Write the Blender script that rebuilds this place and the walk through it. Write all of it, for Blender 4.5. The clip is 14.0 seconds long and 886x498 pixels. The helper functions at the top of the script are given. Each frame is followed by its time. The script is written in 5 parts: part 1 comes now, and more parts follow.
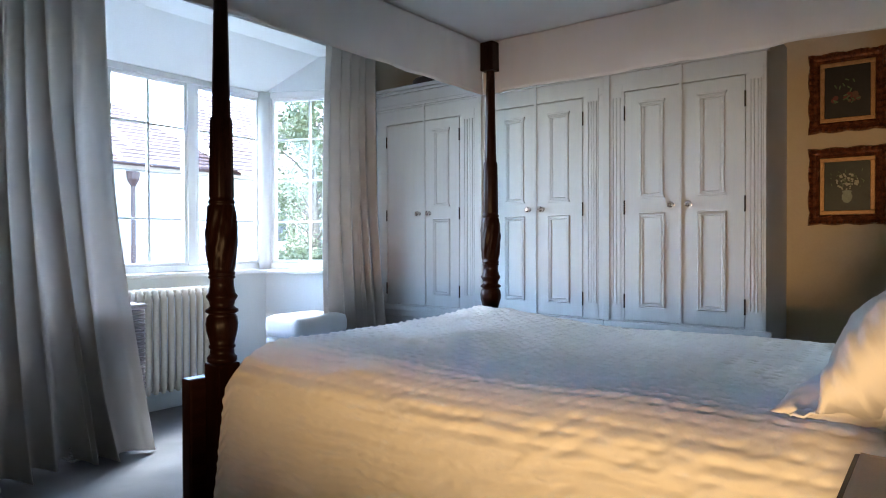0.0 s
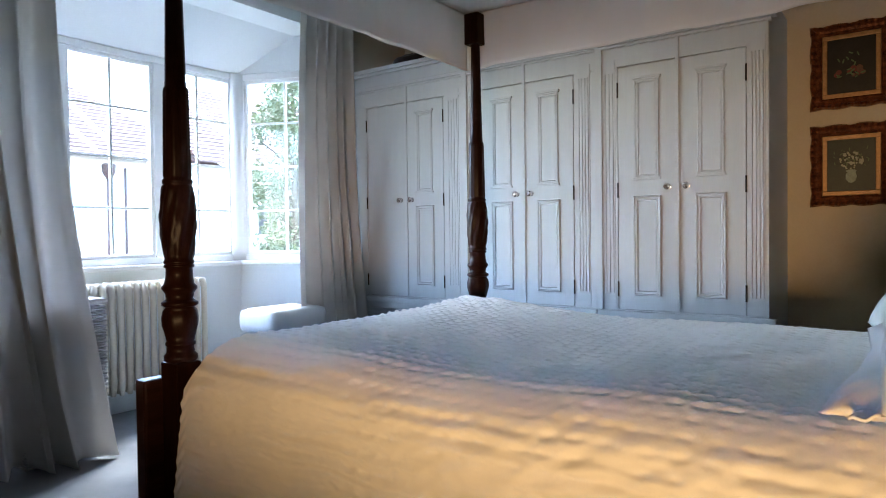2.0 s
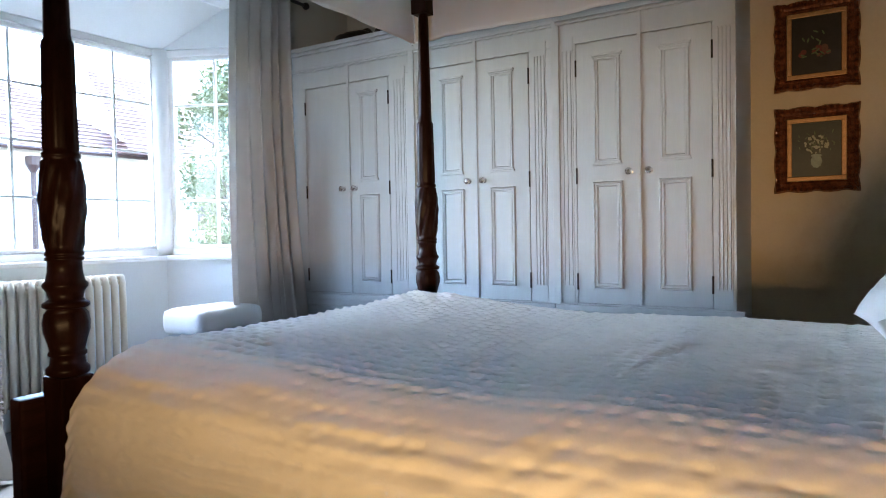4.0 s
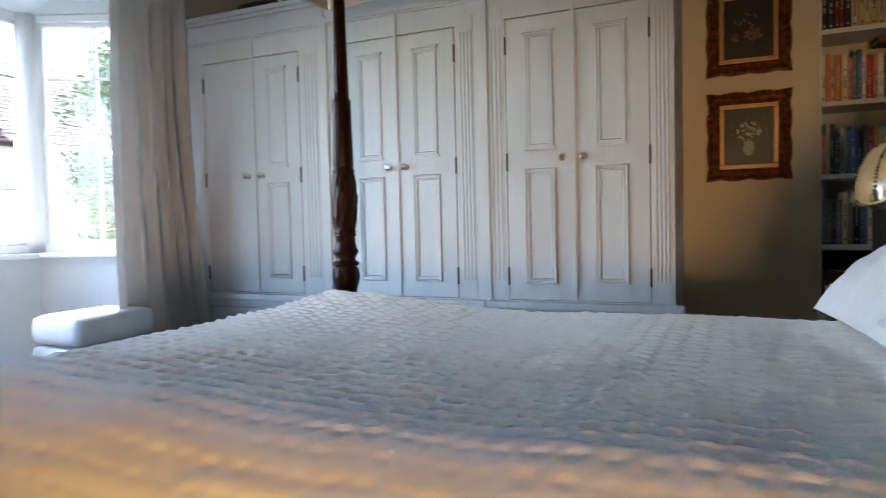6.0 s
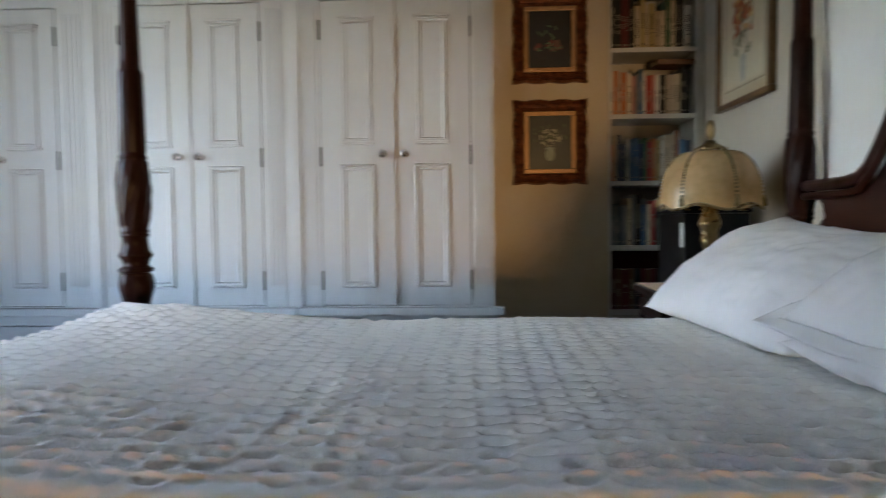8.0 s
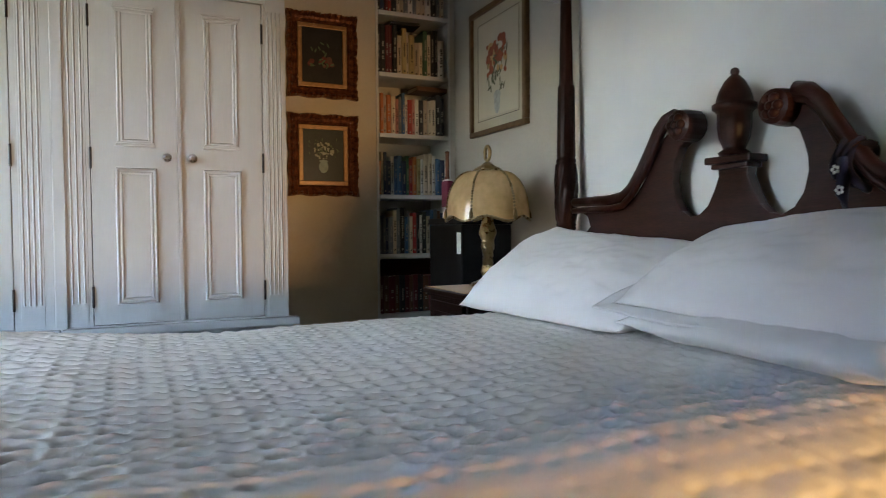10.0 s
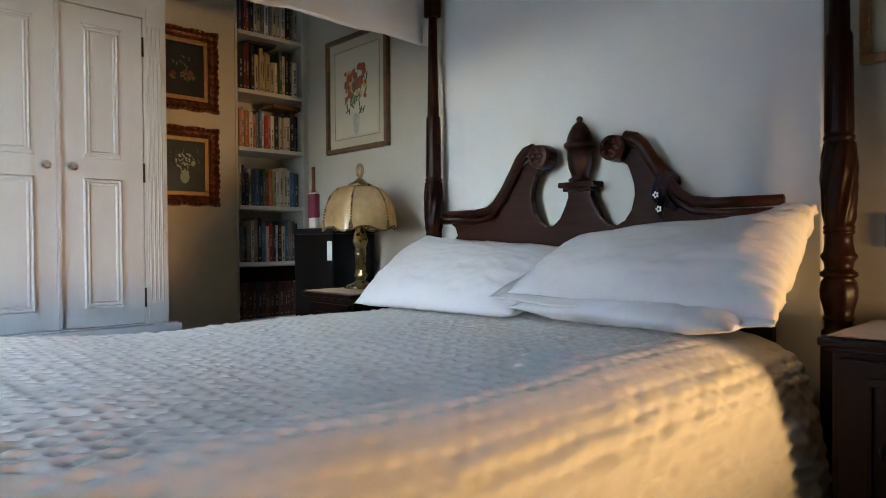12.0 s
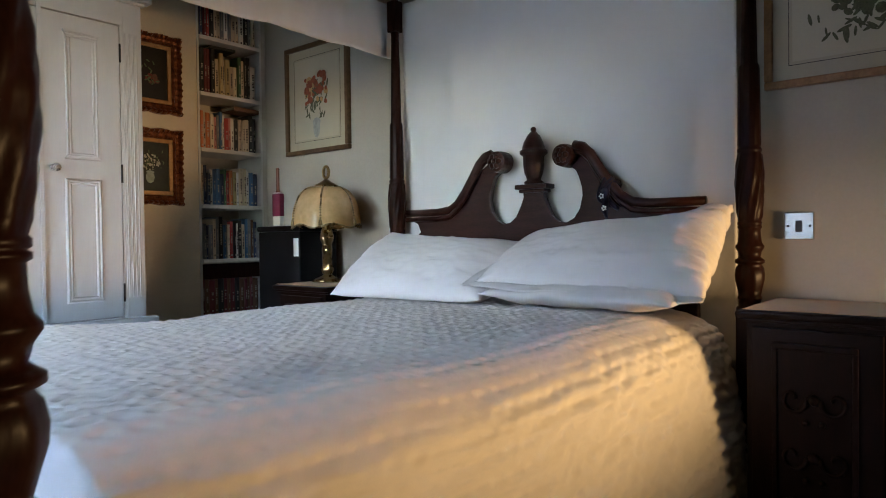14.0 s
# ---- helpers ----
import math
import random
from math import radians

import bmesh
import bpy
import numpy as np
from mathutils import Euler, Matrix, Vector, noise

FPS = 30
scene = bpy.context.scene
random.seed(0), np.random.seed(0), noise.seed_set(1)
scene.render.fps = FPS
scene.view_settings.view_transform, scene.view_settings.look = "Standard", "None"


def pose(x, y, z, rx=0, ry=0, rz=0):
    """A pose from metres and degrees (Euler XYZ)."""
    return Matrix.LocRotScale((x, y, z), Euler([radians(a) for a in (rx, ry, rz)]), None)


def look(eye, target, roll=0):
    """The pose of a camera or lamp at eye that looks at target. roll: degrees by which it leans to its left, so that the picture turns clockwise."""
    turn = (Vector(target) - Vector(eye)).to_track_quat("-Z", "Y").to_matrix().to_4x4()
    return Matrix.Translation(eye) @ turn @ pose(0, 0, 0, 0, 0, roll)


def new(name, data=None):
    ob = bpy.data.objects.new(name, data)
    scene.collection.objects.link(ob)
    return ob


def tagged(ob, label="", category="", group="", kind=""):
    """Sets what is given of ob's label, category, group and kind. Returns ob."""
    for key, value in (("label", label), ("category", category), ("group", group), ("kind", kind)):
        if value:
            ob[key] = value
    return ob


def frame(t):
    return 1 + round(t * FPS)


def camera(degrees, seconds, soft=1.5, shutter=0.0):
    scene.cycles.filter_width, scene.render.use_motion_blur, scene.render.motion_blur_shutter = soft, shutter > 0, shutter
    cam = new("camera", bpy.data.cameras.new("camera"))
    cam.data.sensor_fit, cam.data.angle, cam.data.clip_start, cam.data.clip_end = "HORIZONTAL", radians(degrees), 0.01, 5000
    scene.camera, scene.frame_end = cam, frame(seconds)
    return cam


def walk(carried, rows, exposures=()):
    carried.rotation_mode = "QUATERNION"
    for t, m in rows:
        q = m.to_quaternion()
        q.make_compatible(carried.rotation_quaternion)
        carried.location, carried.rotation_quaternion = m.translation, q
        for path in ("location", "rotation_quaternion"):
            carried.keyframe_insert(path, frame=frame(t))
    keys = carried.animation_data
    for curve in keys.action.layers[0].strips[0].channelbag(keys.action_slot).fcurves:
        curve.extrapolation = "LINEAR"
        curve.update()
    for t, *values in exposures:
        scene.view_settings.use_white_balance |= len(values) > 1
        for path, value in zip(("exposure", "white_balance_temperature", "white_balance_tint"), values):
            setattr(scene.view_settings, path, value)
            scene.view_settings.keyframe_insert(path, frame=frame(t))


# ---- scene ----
cam = camera(67.8, 14.0, 0.95, 0.8)
PATH = [
    (0, (-0.302, 1.509, 1.061), (-1.513, 3.1, 1.042), -0.1),
    (0.5, (-0.31, 1.547, 1.058), (-1.523, 3.138, 1.029), -0.2),
    (1, (-0.357, 1.584, 1.031), (-1.557, 3.184, 1.0), -0.4),
    (1.5, (-0.385, 1.637, 1.029), (-1.574, 3.245, 0.995), -0.6),
    (2, (-0.43, 1.684, 1.03), (-1.604, 3.303, 0.988), -0.7),
    (2.5, (-0.47, 1.743, 1.029), (-1.62, 3.378, 0.982), -0.9),
    (3, (-0.5, 1.819, 1.006), (-1.604, 3.486, 0.966), -0.9),
    (3.2, (-0.523, 1.835, 0.998), (-1.604, 3.517, 0.957), -0.9),
    (5.3, (-0.692, 2.099, 1.006), (-1.666, 3.844, 0.928), -1.4),
    (5.5, (-0.714, 2.119, 0.997), (-1.65, 3.885, 0.921), -1.4),
    (6, (-0.78, 2.163, 0.992), (-1.587, 3.991, 0.909), -1.3),
    (6.5, (-0.864, 2.194, 1.001), (-1.521, 4.081, 0.914), -1.1),
    (7, (-0.943, 2.227, 1.004), (-1.475, 4.153, 0.916), -1.0),
    (7.5, (-1.002, 2.267, 0.989), (-1.395, 4.225, 0.898), -0.9),
    (8, (-1.074, 2.301, 0.992), (-1.178, 4.296, 0.899), -0.6),
    (8.5, (-1.172, 2.319, 0.998), (-0.973, 4.307, 0.908), -0.2),
    (8.7, (-1.218, 2.322, 1.0), (-0.875, 4.292, 0.909), -0.2),
    (10.8, (-1.763, 2.221, 0.973), (-0.692, 3.91, 0.939), -0.3),
    (11, (-1.816, 2.208, 0.974), (-0.657, 3.837, 0.942), -0.2),
    (11.5, (-1.959, 2.197, 0.967), (-0.645, 3.705, 0.942), -0.2),
    (12, (-2.092, 2.187, 0.969), (-0.717, 3.639, 0.94), -0.4),
    (12.5, (-2.186, 2.17, 0.971), (-0.773, 3.586, 0.943), -0.4),
    (13, (-2.274, 2.15, 0.968), (-0.799, 3.501, 0.941), -0.5),
    (13.5, (-2.36, 2.138, 0.973), (-0.843, 3.441, 0.946), -0.6),
    (14, (-2.423, 2.126, 0.959), (-0.887, 3.406, 0.924), -0.7),
]
EXPOSURES = [(0.0, 4.75, 5600, 9), (3.0, 4.75, 5600, 9), (7.0, 4.64, 6050, 9), (8.7, 4.56, 6150, 9), (11.0, 4.78, 6100, 9), (14.0, 4.74, 5950, 9)]
walk(cam, [(t, look(eye, target, roll)) for t, eye, target, roll in PATH], EXPOSURES)

# ---------------------------------------------------------------- light
world = bpy.data.worlds.new("world")
scene.world = world
world.use_nodes = True
wn = world.node_tree.nodes
sky = wn.new("ShaderNodeTexSky")
sky.sky_type = 'NISHITA'
sky.sun_disc = False
sky.sun_elevation = radians(48)
sky.sun_rotation = radians(250)
sky.dust_density = 1.0
wn["Background"].inputs[1].default_value = 0.15
world.node_tree.links.new(sky.outputs[0], wn["Background"].inputs[0])

sun_data = bpy.data.lights.new("sun", 'SUN')
sun_data.energy, sun_data.angle, sun_data.color = 0.8, radians(20), (1.0, 0.96, 0.9)
sun_lamp = new("sun", sun_data)
sun_lamp.matrix_world = look((0, 0, 10), (0.6, -0.9, 8.8))

# a shaded lamp standing low behind the walk, throwing its light on the bed's side
lamp_data = bpy.data.lights.new("warm_lamp", 'SPOT')
lamp_data.energy, lamp_data.color, lamp_data.shadow_soft_size = 9.6, (1.0, 0.59, 0.235), 0.15
lamp_data.spot_size, lamp_data.spot_blend = radians(84), 1.0
lamp_ob = new("warm_lamp", lamp_data)
lamp_ob.matrix_world = look((-0.28, 0.60, 0.670), (-0.90, 2.80, 0.90)) @ Matrix.Diagonal((1.05, 0.36, 1.0, 1.0))

# ---------------------------------------------------------------- materials
MATS = {}


def mat(name, col, rough=0.6, metal=0.0, var=0.12, scale=6.0, bump=0.1, fine=60.0, stretch=(1, 1, 1), dark=None, spec=0.5, random_hue=0.0):
    """A painted, wooden or woven surface: colour varied at two scales, with fine relief."""
    if name in MATS:
        return MATS[name]
    m = bpy.data.materials.new(name)
    m.use_nodes = True
    nt, n = m.node_tree, m.node_tree.nodes
    b = n["Principled BSDF"]
    tc = n.new("ShaderNodeTexCoord")
    mp = n.new("ShaderNodeMapping")
    mp.inputs["Scale"].default_value = stretch
    nt.links.new(tc.outputs["Object"], mp.inputs[0])
    n1, n2 = n.new("ShaderNodeTexNoise"), n.new("ShaderNodeTexNoise")
    n1.inputs["Scale"].default_value, n1.inputs["Detail"].default_value = scale, 4
    n2.inputs["Scale"].default_value, n2.inputs["Detail"].default_value = fine, 6
    for k in (n1, n2):
        nt.links.new(mp.outputs[0], k.inputs["Vector"])
    mix = n.new("ShaderNodeMath")
    mix.operation = 'MULTIPLY_ADD'
    mix.inputs[1].default_value = 0.45
    nt.links.new(n2.outputs["Fac"], mix.inputs[0])
    half = n.new("ShaderNodeMath")
    half.operation = 'MULTIPLY'
    half.inputs[1].default_value = 0.55
    nt.links.new(n1.outputs["Fac"], half.inputs[0])
    nt.links.new(half.outputs[0], mix.inputs[2])
    ramp = n.new("ShaderNodeValToRGB")
    lo = dark if dark else tuple(c * (1 - var) for c in col)
    hi = tuple(min(1, c * (1 + var * 0.6)) for c in col)
    ramp.color_ramp.elements[0].position, ramp.color_ramp.elements[1].position = 0.33, 0.67
    ramp.color_ramp.elements[0].color = (*lo, 1)
    ramp.color_ramp.elements[1].color = (*hi, 1)
    nt.links.new(mix.outputs[0], ramp.inputs[0])
    out = ramp.outputs[0]
    if random_hue:
        info = n.new("ShaderNodeObjectInfo")
        hsv = n.new("ShaderNodeHueSaturation")
        rng = n.new("ShaderNodeMapRange")
        rng.inputs["To Min"].default_value, rng.inputs["To Max"].default_value = 1 - random_hue, 1 + random_hue
        nt.links.new(info.outputs["Random"], rng.inputs[0])
        nt.links.new(rng.outputs[0], hsv.inputs["Value"])
        nt.links.new(out, hsv.inputs["Color"])
        out = hsv.outputs[0]
    nt.links.new(out, b.inputs["Base Color"])
    b.inputs["Metallic"].default_value = metal
    b.inputs["Specular IOR Level"].default_value = spec
    rr = n.new("ShaderNodeMapRange")
    rr.inputs["To Min"].default_value, rr.inputs["To Max"].default_value = max(0.02, rough * 0.85), min(1, rough * 1.15)
    nt.links.new(n1.outputs["Fac"], rr.inputs[0])
    nt.links.new(rr.outputs[0], b.inputs["Roughness"])
    if bump:
        bp = n.new("ShaderNodeBump")
        bp.inputs["Strength"].default_value, bp.inputs["Distance"].default_value = bump, 0.004
        nt.links.new(mix.outputs[0], bp.inputs["Height"])
        nt.links.new(bp.outputs[0], b.inputs["Normal"])
    MATS[name] = m
    return m


def cloth(name, col, trans=0.0, rough=0.9, weave=420.0, bump=0.25, var=0.07, scale=5.0):
    """Woven cloth, letting some light through when trans is above nought."""
    m = mat(name, col, rough, 0, var, scale, bump, weave, spec=0.2)
    b = m.node_tree.nodes["Principled BSDF"]
    b.inputs["Sheen Weight"].default_value = 0.15
    if trans:
        nt = m.node_tree
        tr = nt.nodes.new("ShaderNodeBsdfTranslucent")
        tr.inputs[0].default_value = (*col, 1)
        mx = nt.nodes.new("ShaderNodeMixShader")
        mx.inputs[0].default_value = trans
        nt.links.new(b.outputs[0], mx.inputs[1])
        nt.links.new(tr.outputs[0], mx.inputs[2])
        nt.links.new(mx.outputs[0], nt.nodes["Material Output"].inputs[0])
    return m


def glass_mat():
    m = bpy.data.materials.new("window_glass")
    m.use_nodes = True
    nt = m.node_tree
    tr, gl, mx, fr = (nt.nodes.new("ShaderNode" + k) for k in ("BsdfTransparent", "BsdfGlossy", "MixShader", "Fresnel"))
    gl.inputs["Roughness"].default_value = 0.02
    fr.inputs[0].default_value = 1.3
    nt.links.new(fr.outputs[0], mx.inputs[0])
    nt.links.new(tr.outputs[0], mx.inputs[1])
    nt.links.new(gl.outputs[0], mx.inputs[2])
    nt.links.new(mx.outputs[0], nt.nodes["Material Output"].inputs[0])
    return m


M_WALL = mat("wall_paint_greige", (0.51, 0.475, 0.41), 0.85, 0, 0.06, 2.0, 0.12, 90)
M_TAN = mat("wall_paint_tan", (0.60, 0.51, 0.365), 0.85, 0, 0.06, 2.0, 0.12, 90)
M_BAY = mat("bay_paint_pale", (0.76, 0.80, 0.81), 0.8, 0, 0.04, 2.0, 0.1, 90)
M_CEIL = mat("ceiling_paint", (0.8, 0.8, 0.78), 0.9, 0, 0.04, 2.0, 0.1, 90)
M_CARPET = mat("carpet_grey", (0.27, 0.28, 0.30), 0.95, 0, 0.35, 3.0, 0.9, 350, spec=0.1)
M_FURN = mat("wardrobe_paint", (0.50, 0.525, 0.53), 0.5, 0, 0.05, 3.0, 0.0, 45, (8, 8, 0.7))
# near-black standing for shade in the door gaps; also colours the house panes
M_UNLIT = mat("unlit_dark", (0.05, 0.045, 0.04), 0.8, 0, 0.2)
M_SHELF = mat("shelf_paint", (0.60, 0.59, 0.56), 0.5, 0, 0.04, 4.0, 0.05, 60)
M_GLOSSW = mat("white_gloss_paint", (0.82, 0.83, 0.83), 0.35, 0, 0.03, 4.0, 0.05, 60)
M_WOOD = mat("dark_mahogany", (0.020, 0.0062, 0.0042), 0.36, 0, 0.5, 5.0, 0.1, 40, (9, 9, 1.2), spec=0.12)
M_WOODH = mat("dark_mahogany_level", (0.034, 0.0105, 0.007), 0.34, 0, 0.5, 5.0, 0.1, 40, (9, 1.2, 9), spec=0.3)
M_CAB = mat("dark_cabinet_wood", (0.012, 0.0044, 0.0032), 0.42, 0, 0.5, 5.0, 0.1, 40, (9, 9, 1.2), spec=0.12)
M_BRASS = mat("aged_brass", (0.38, 0.28, 0.14), 0.28, 1.0, 0.35, 30, 0.2, 200)
M_CHROME = mat("polished_chrome", (0.8, 0.8, 0.8), 0.08, 1.0, 0.05, 30, 0.02, 200)
M_KNOB = mat("bright_nickel", (0.86, 0.86, 0.87), 0.15, 0.85, 0.05, 30, 0.02, 200)
M_PLATE = mat("brushed_steel_plate", (0.42, 0.41, 0.39), 0.25, 1.0, 0.08, 30, 0.02, 200)
M_IRON = mat("black_iron", (0.03, 0.028, 0.027), 0.45, 0.8, 0.3, 40, 0.2, 200)
M_SPREAD = cloth("bedspread_cotton", (0.90, 0.865, 0.80), 0, 0.88, 500, 0.3, 0.05, 14)
M_PILLOW = cloth("pillow_linen", (0.83, 0.80, 0.78), 0.06, 0.9, 600, 0.2, 0.04, 6)
M_BACK = cloth("back_cloth_cotton", (0.84, 0.84, 0.83), 0, 0.9, 450, 0.15, 0.03, 6)
M_CANOPY = cloth("canopy_cotton", (0.78, 0.77, 0.75), 0.12, 0.9, 450, 0.25, 0.05, 6)
M_CURTAIN = cloth("curtain_linen", (0.65, 0.63, 0.60), 0.33, 0.92, 380, 0.4, 0.1, 9)
M_RAD = mat("radiator_cream", (0.64, 0.61, 0.52), 0.4, 0, 0.06, 8, 0.08, 80)
M_GILT = mat("gilt_frame", (0.26, 0.09, 0.035), 0.36, 0.6, 0.6, 35, 0.5, 160, dark=(0.05, 0.014, 0.008))
M_GILTL = mat("gilt_slip", (0.44, 0.25, 0.11), 0.45, 0.5, 0.3, 35, 0.3, 160)
M_GLASS = glass_mat()


# ---------------------------------------------------------------- mesh tools
def thing(name, loc, label, category, group="", kind=""):
    ob = new(name)
    ob.empty_display_size = 0.05
    ob.location = loc
    return tagged(ob, label, category, group, kind)


def to_mesh(name, bm, material, smooth=False):
    me = bpy.data.meshes.new(name)
    bmesh.ops.recalc_face_normals(bm, faces=bm.faces)
    bm.to_mesh(me)
    bm.free()
    for mm in (material if isinstance(material, (list, tuple)) else [material]):
        me.materials.append(mm)
    if smooth:
        for p in me.polygons:
            p.use_smooth = True
    return me


def part(name, bm, material, parent=None, label="", smooth=False, category="", kind=""):
    """Link a bmesh (world coordinates) as one mesh object under a thing or a part."""
    ob = new(name, bm if isinstance(bm, bpy.types.Mesh) else to_mesh(name, bm, material, smooth))
    if parent is not None:
        ob.parent = parent
        if parent.type == 'EMPTY':
            ob.matrix_parent_inverse = Matrix.Translation(-parent.location)
    return tagged(ob, label, category, "", kind)


def box(lo, hi, bevel=0.0, bm=None, m=None):
    own = bmesh.new()
    bmesh.ops.create_cube(own, size=1)
    lo, hi = Vector(lo), Vector(hi)
    for v in own.verts:
        v.co = Vector(((v.co[i] + 0.5) * (hi[i] - lo[i]) + lo[i] for i in range(3)))
    if bevel:
        bmesh.ops.bevel(own, geom=own.edges[:], offset=bevel, segments=2, profile=0.6, affect='EDGES')
    if m is not None:
        own.transform(m)
    if bm is None:
        return own
    merge(bm, own)
    return bm


def merge(bm, other):
    me = bpy.data.meshes.new("tmp")
    other.to_mesh(me)
    other.free()
    bm.from_mesh(me)
    bpy.data.meshes.remove(me)


def lathe(profile, centre, segs=24, flute=None, axis='z', bm=None):
    """Turn (radius, height) pairs round an axis; flute(z, angle) scales the radius."""
    own = bmesh.new()
    rings = []
    for r, z in profile:
        ring = []
        for k in range(segs):
            a = 2 * math.pi * k / segs
            rr = r * (flute(z, a) if flute else 1)
            p = (rr * math.cos(a), rr * math.sin(a), z)
            if axis == 'y':
                p = (p[0], p[2], p[1])
            elif axis == 'x':
                p = (p[2], p[0], p[1])
            ring.append(own.verts.new(Vector(p) + Vector(centre)))
        rings.append(ring)
    for a, b in zip(rings, rings[1:]):
        for k in range(segs):
            own.faces.new((a[k], a[(k + 1) % segs], b[(k + 1) % segs], b[k]))
    own.faces.new(rings[0][::-1])
    own.faces.new(rings[-1])
    if bm is None:
        return own
    merge(bm, own)
    return bm


def tube(points, radius, segs=8, bm=None, closed=False):
    """A round bar along points; radius may be a list."""
    own = bmesh.new()
    pts = [Vector(p) for p in points]
    rings = []
    n = len(pts)
    for i, p in enumerate(pts):
        a = pts[(i - 1) % n] if closed else pts[max(0, i - 1)]
        b = pts[(i + 1) % n] if closed else pts[min(n - 1, i + 1)]
        d = (b - a).normalized()
        side = d.cross(Vector((0.13, 0.31, 0.94)))
        side.normalize()
        up = side.cross(d)
        r = radius[i] if isinstance(radius, (list, tuple)) else radius
        rings.append([own.verts.new(p + r * (math.cos(2 * math.pi * k / segs) * side + math.sin(2 * math.pi * k / segs) * up)) for k in range(segs)])
    pairs = list(zip(rings, rings[1:])) + ([(rings[-1], rings[0])] if closed else [])
    for a, b in pairs:
        for k in range(segs):
            own.faces.new((a[k], a[(k + 1) % segs], b[(k + 1) % segs], b[k]))
    if not closed:
        own.faces.new(rings[0][::-1])
        own.faces.new(rings[-1])
    if bm is None:
        return own
    merge(bm, own)
    return bm


def extrude_outline(pts, axis, lo, hi, bevel=0.0):
    """A flat outline of (a, b) pairs pushed from lo to hi along an axis."""
    own = bmesh.new()
    order = {'x': lambda a, b, c: (c, a, b), 'y': lambda a, b, c: (a, c, b), 'z': lambda a, b, c: (a, b, c)}[axis]
    f0 = [own.verts.new(order(a, b, lo)) for a, b in pts]
    f1 = [own.verts.new(order(a, b, hi)) for a, b in pts]
    n = len(pts)
    own.faces.new(f0[::-1])
    own.faces.new(f1)
    for k in range(n):
        own.faces.new((f0[k], f0[(k + 1) % n], f1[(k + 1) % n], f1[k]))
    if bevel:
        bmesh.ops.recalc_face_normals(own, faces=own.faces)
        es = [e for e in own.edges if abs(order_c(e.verts[0], axis) - order_c(e.verts[1], axis)) < 1e-6]
        bmesh.ops.bevel(own, geom=es, offset=bevel, segments=2, profile=0.6, affect='EDGES')
    return own


def order_c(v, axis):
    return v.co['xyz'.index(axis)]


def sheet(nu, nv, fn):
    """A grid mesh from fn(u, v), u and v in 0..1."""
    vs = [fn(i / nu, j / nv) for j in range(nv + 1) for i in range(nu + 1)]
    fs = [(j * (nu + 1) + i, j * (nu + 1) + i + 1, (j + 1) * (nu + 1) + i + 1, (j + 1) * (nu + 1) + i) for j in range(nv) for i in range(nu)]
    me = bpy.data.meshes.new("sheet")
    me.from_pydata(vs, [], fs)
    for p in me.polygons:
        p.use_smooth = True
    return me


def solid(ob, thickness, offset=0.0):
    md = ob.modifiers.new("thickness", 'SOLIDIFY')
    md.thickness, md.offset = thickness, offset
    return ob


def wall(name, lo, hi, material):
    return tagged(part(name, box(lo, hi), material), "", "", "", "structure")

# ---------------------------------------------------------------- the room
HX, PY, WX, BX = 0.03, 5.585, -3.655, -4.285      # head wall, painting wall, window wall, bay front
CEIL, NEARY = 2.57, -0.40
wall("floor", (-4.70, NEARY - 0.2, -0.2), (0.25, 6.0, 0.0), M_CARPET)
wall("ceiling", (WX - 0.02, NEARY - 0.2, CEIL), (0.25, 6.0, CEIL + 0.15), M_CEIL)
wall("wall_head", (HX, NEARY, 0), (HX + 0.2, PY, CEIL), M_WALL)
wall("wall_near", (WX, NEARY - 0.2, 0), (HX + 0.2, NEARY, CEIL), M_WALL)
# painting wall, with the book niche cut out of it
NX0, NX1, NZ0, NZ1 = -0.43, 0.0, 0.0, 2.46
wall("wall_paintings", (-1.03, PY, 0), (NX0, PY + 0.30, CEIL), M_TAN)
wall("wall_niche_side", (NX1, PY, 0), (HX + 0.2, PY + 0.30, CEIL), M_WALL)
wall("wall_niche_head", (NX0, PY, NZ1), (NX1, PY + 0.30, CEIL), M_WALL)
wall("wall_niche_back", (NX0, PY + 0.25, 0), (NX1, PY + 0.30, NZ1), M_WALL)
wall("wall_behind_wardrobe", (WX - 0.25, PY + 0.08, 0), (-1.03, PY + 0.30, CEIL), M_WALL)
# window wall with the bay opening
OY0, OY1, OZ = 2.46, 4.86, 2.40
wall("wall_window_near", (WX - 0.25, NEARY, 0), (WX, OY0, CEIL), M_WALL)
wall("wall_window_far", (WX - 0.25, OY1, 0), (WX, PY + 0.08, CEIL), M_WALL)
wall("wall_window_lintel", (WX - 0.25, OY0, OZ), (WX, OY1, CEIL), M_BAY)
# bay: front from (BX, 2.8) to (BX, 4.5), canted sides back to the opening
BY0, BY1, SILL, WTOP = 2.83, 4.585, 0.872, 2.165


def run_matrix(a, b):
    """x along a..b, y outward (to the left of the run), z up."""
    d = Vector((b[0] - a[0], b[1] - a[1], 0)).normalized()
    o = Vector((-d.y, d.x, 0))
    m = Matrix(((d.x, o.x, 0, a[0]), (d.y, o.y, 0, a[1]), (0, 0, 1, 0), (0, 0, 0, 1)))
    return m, math.dist(a, b)


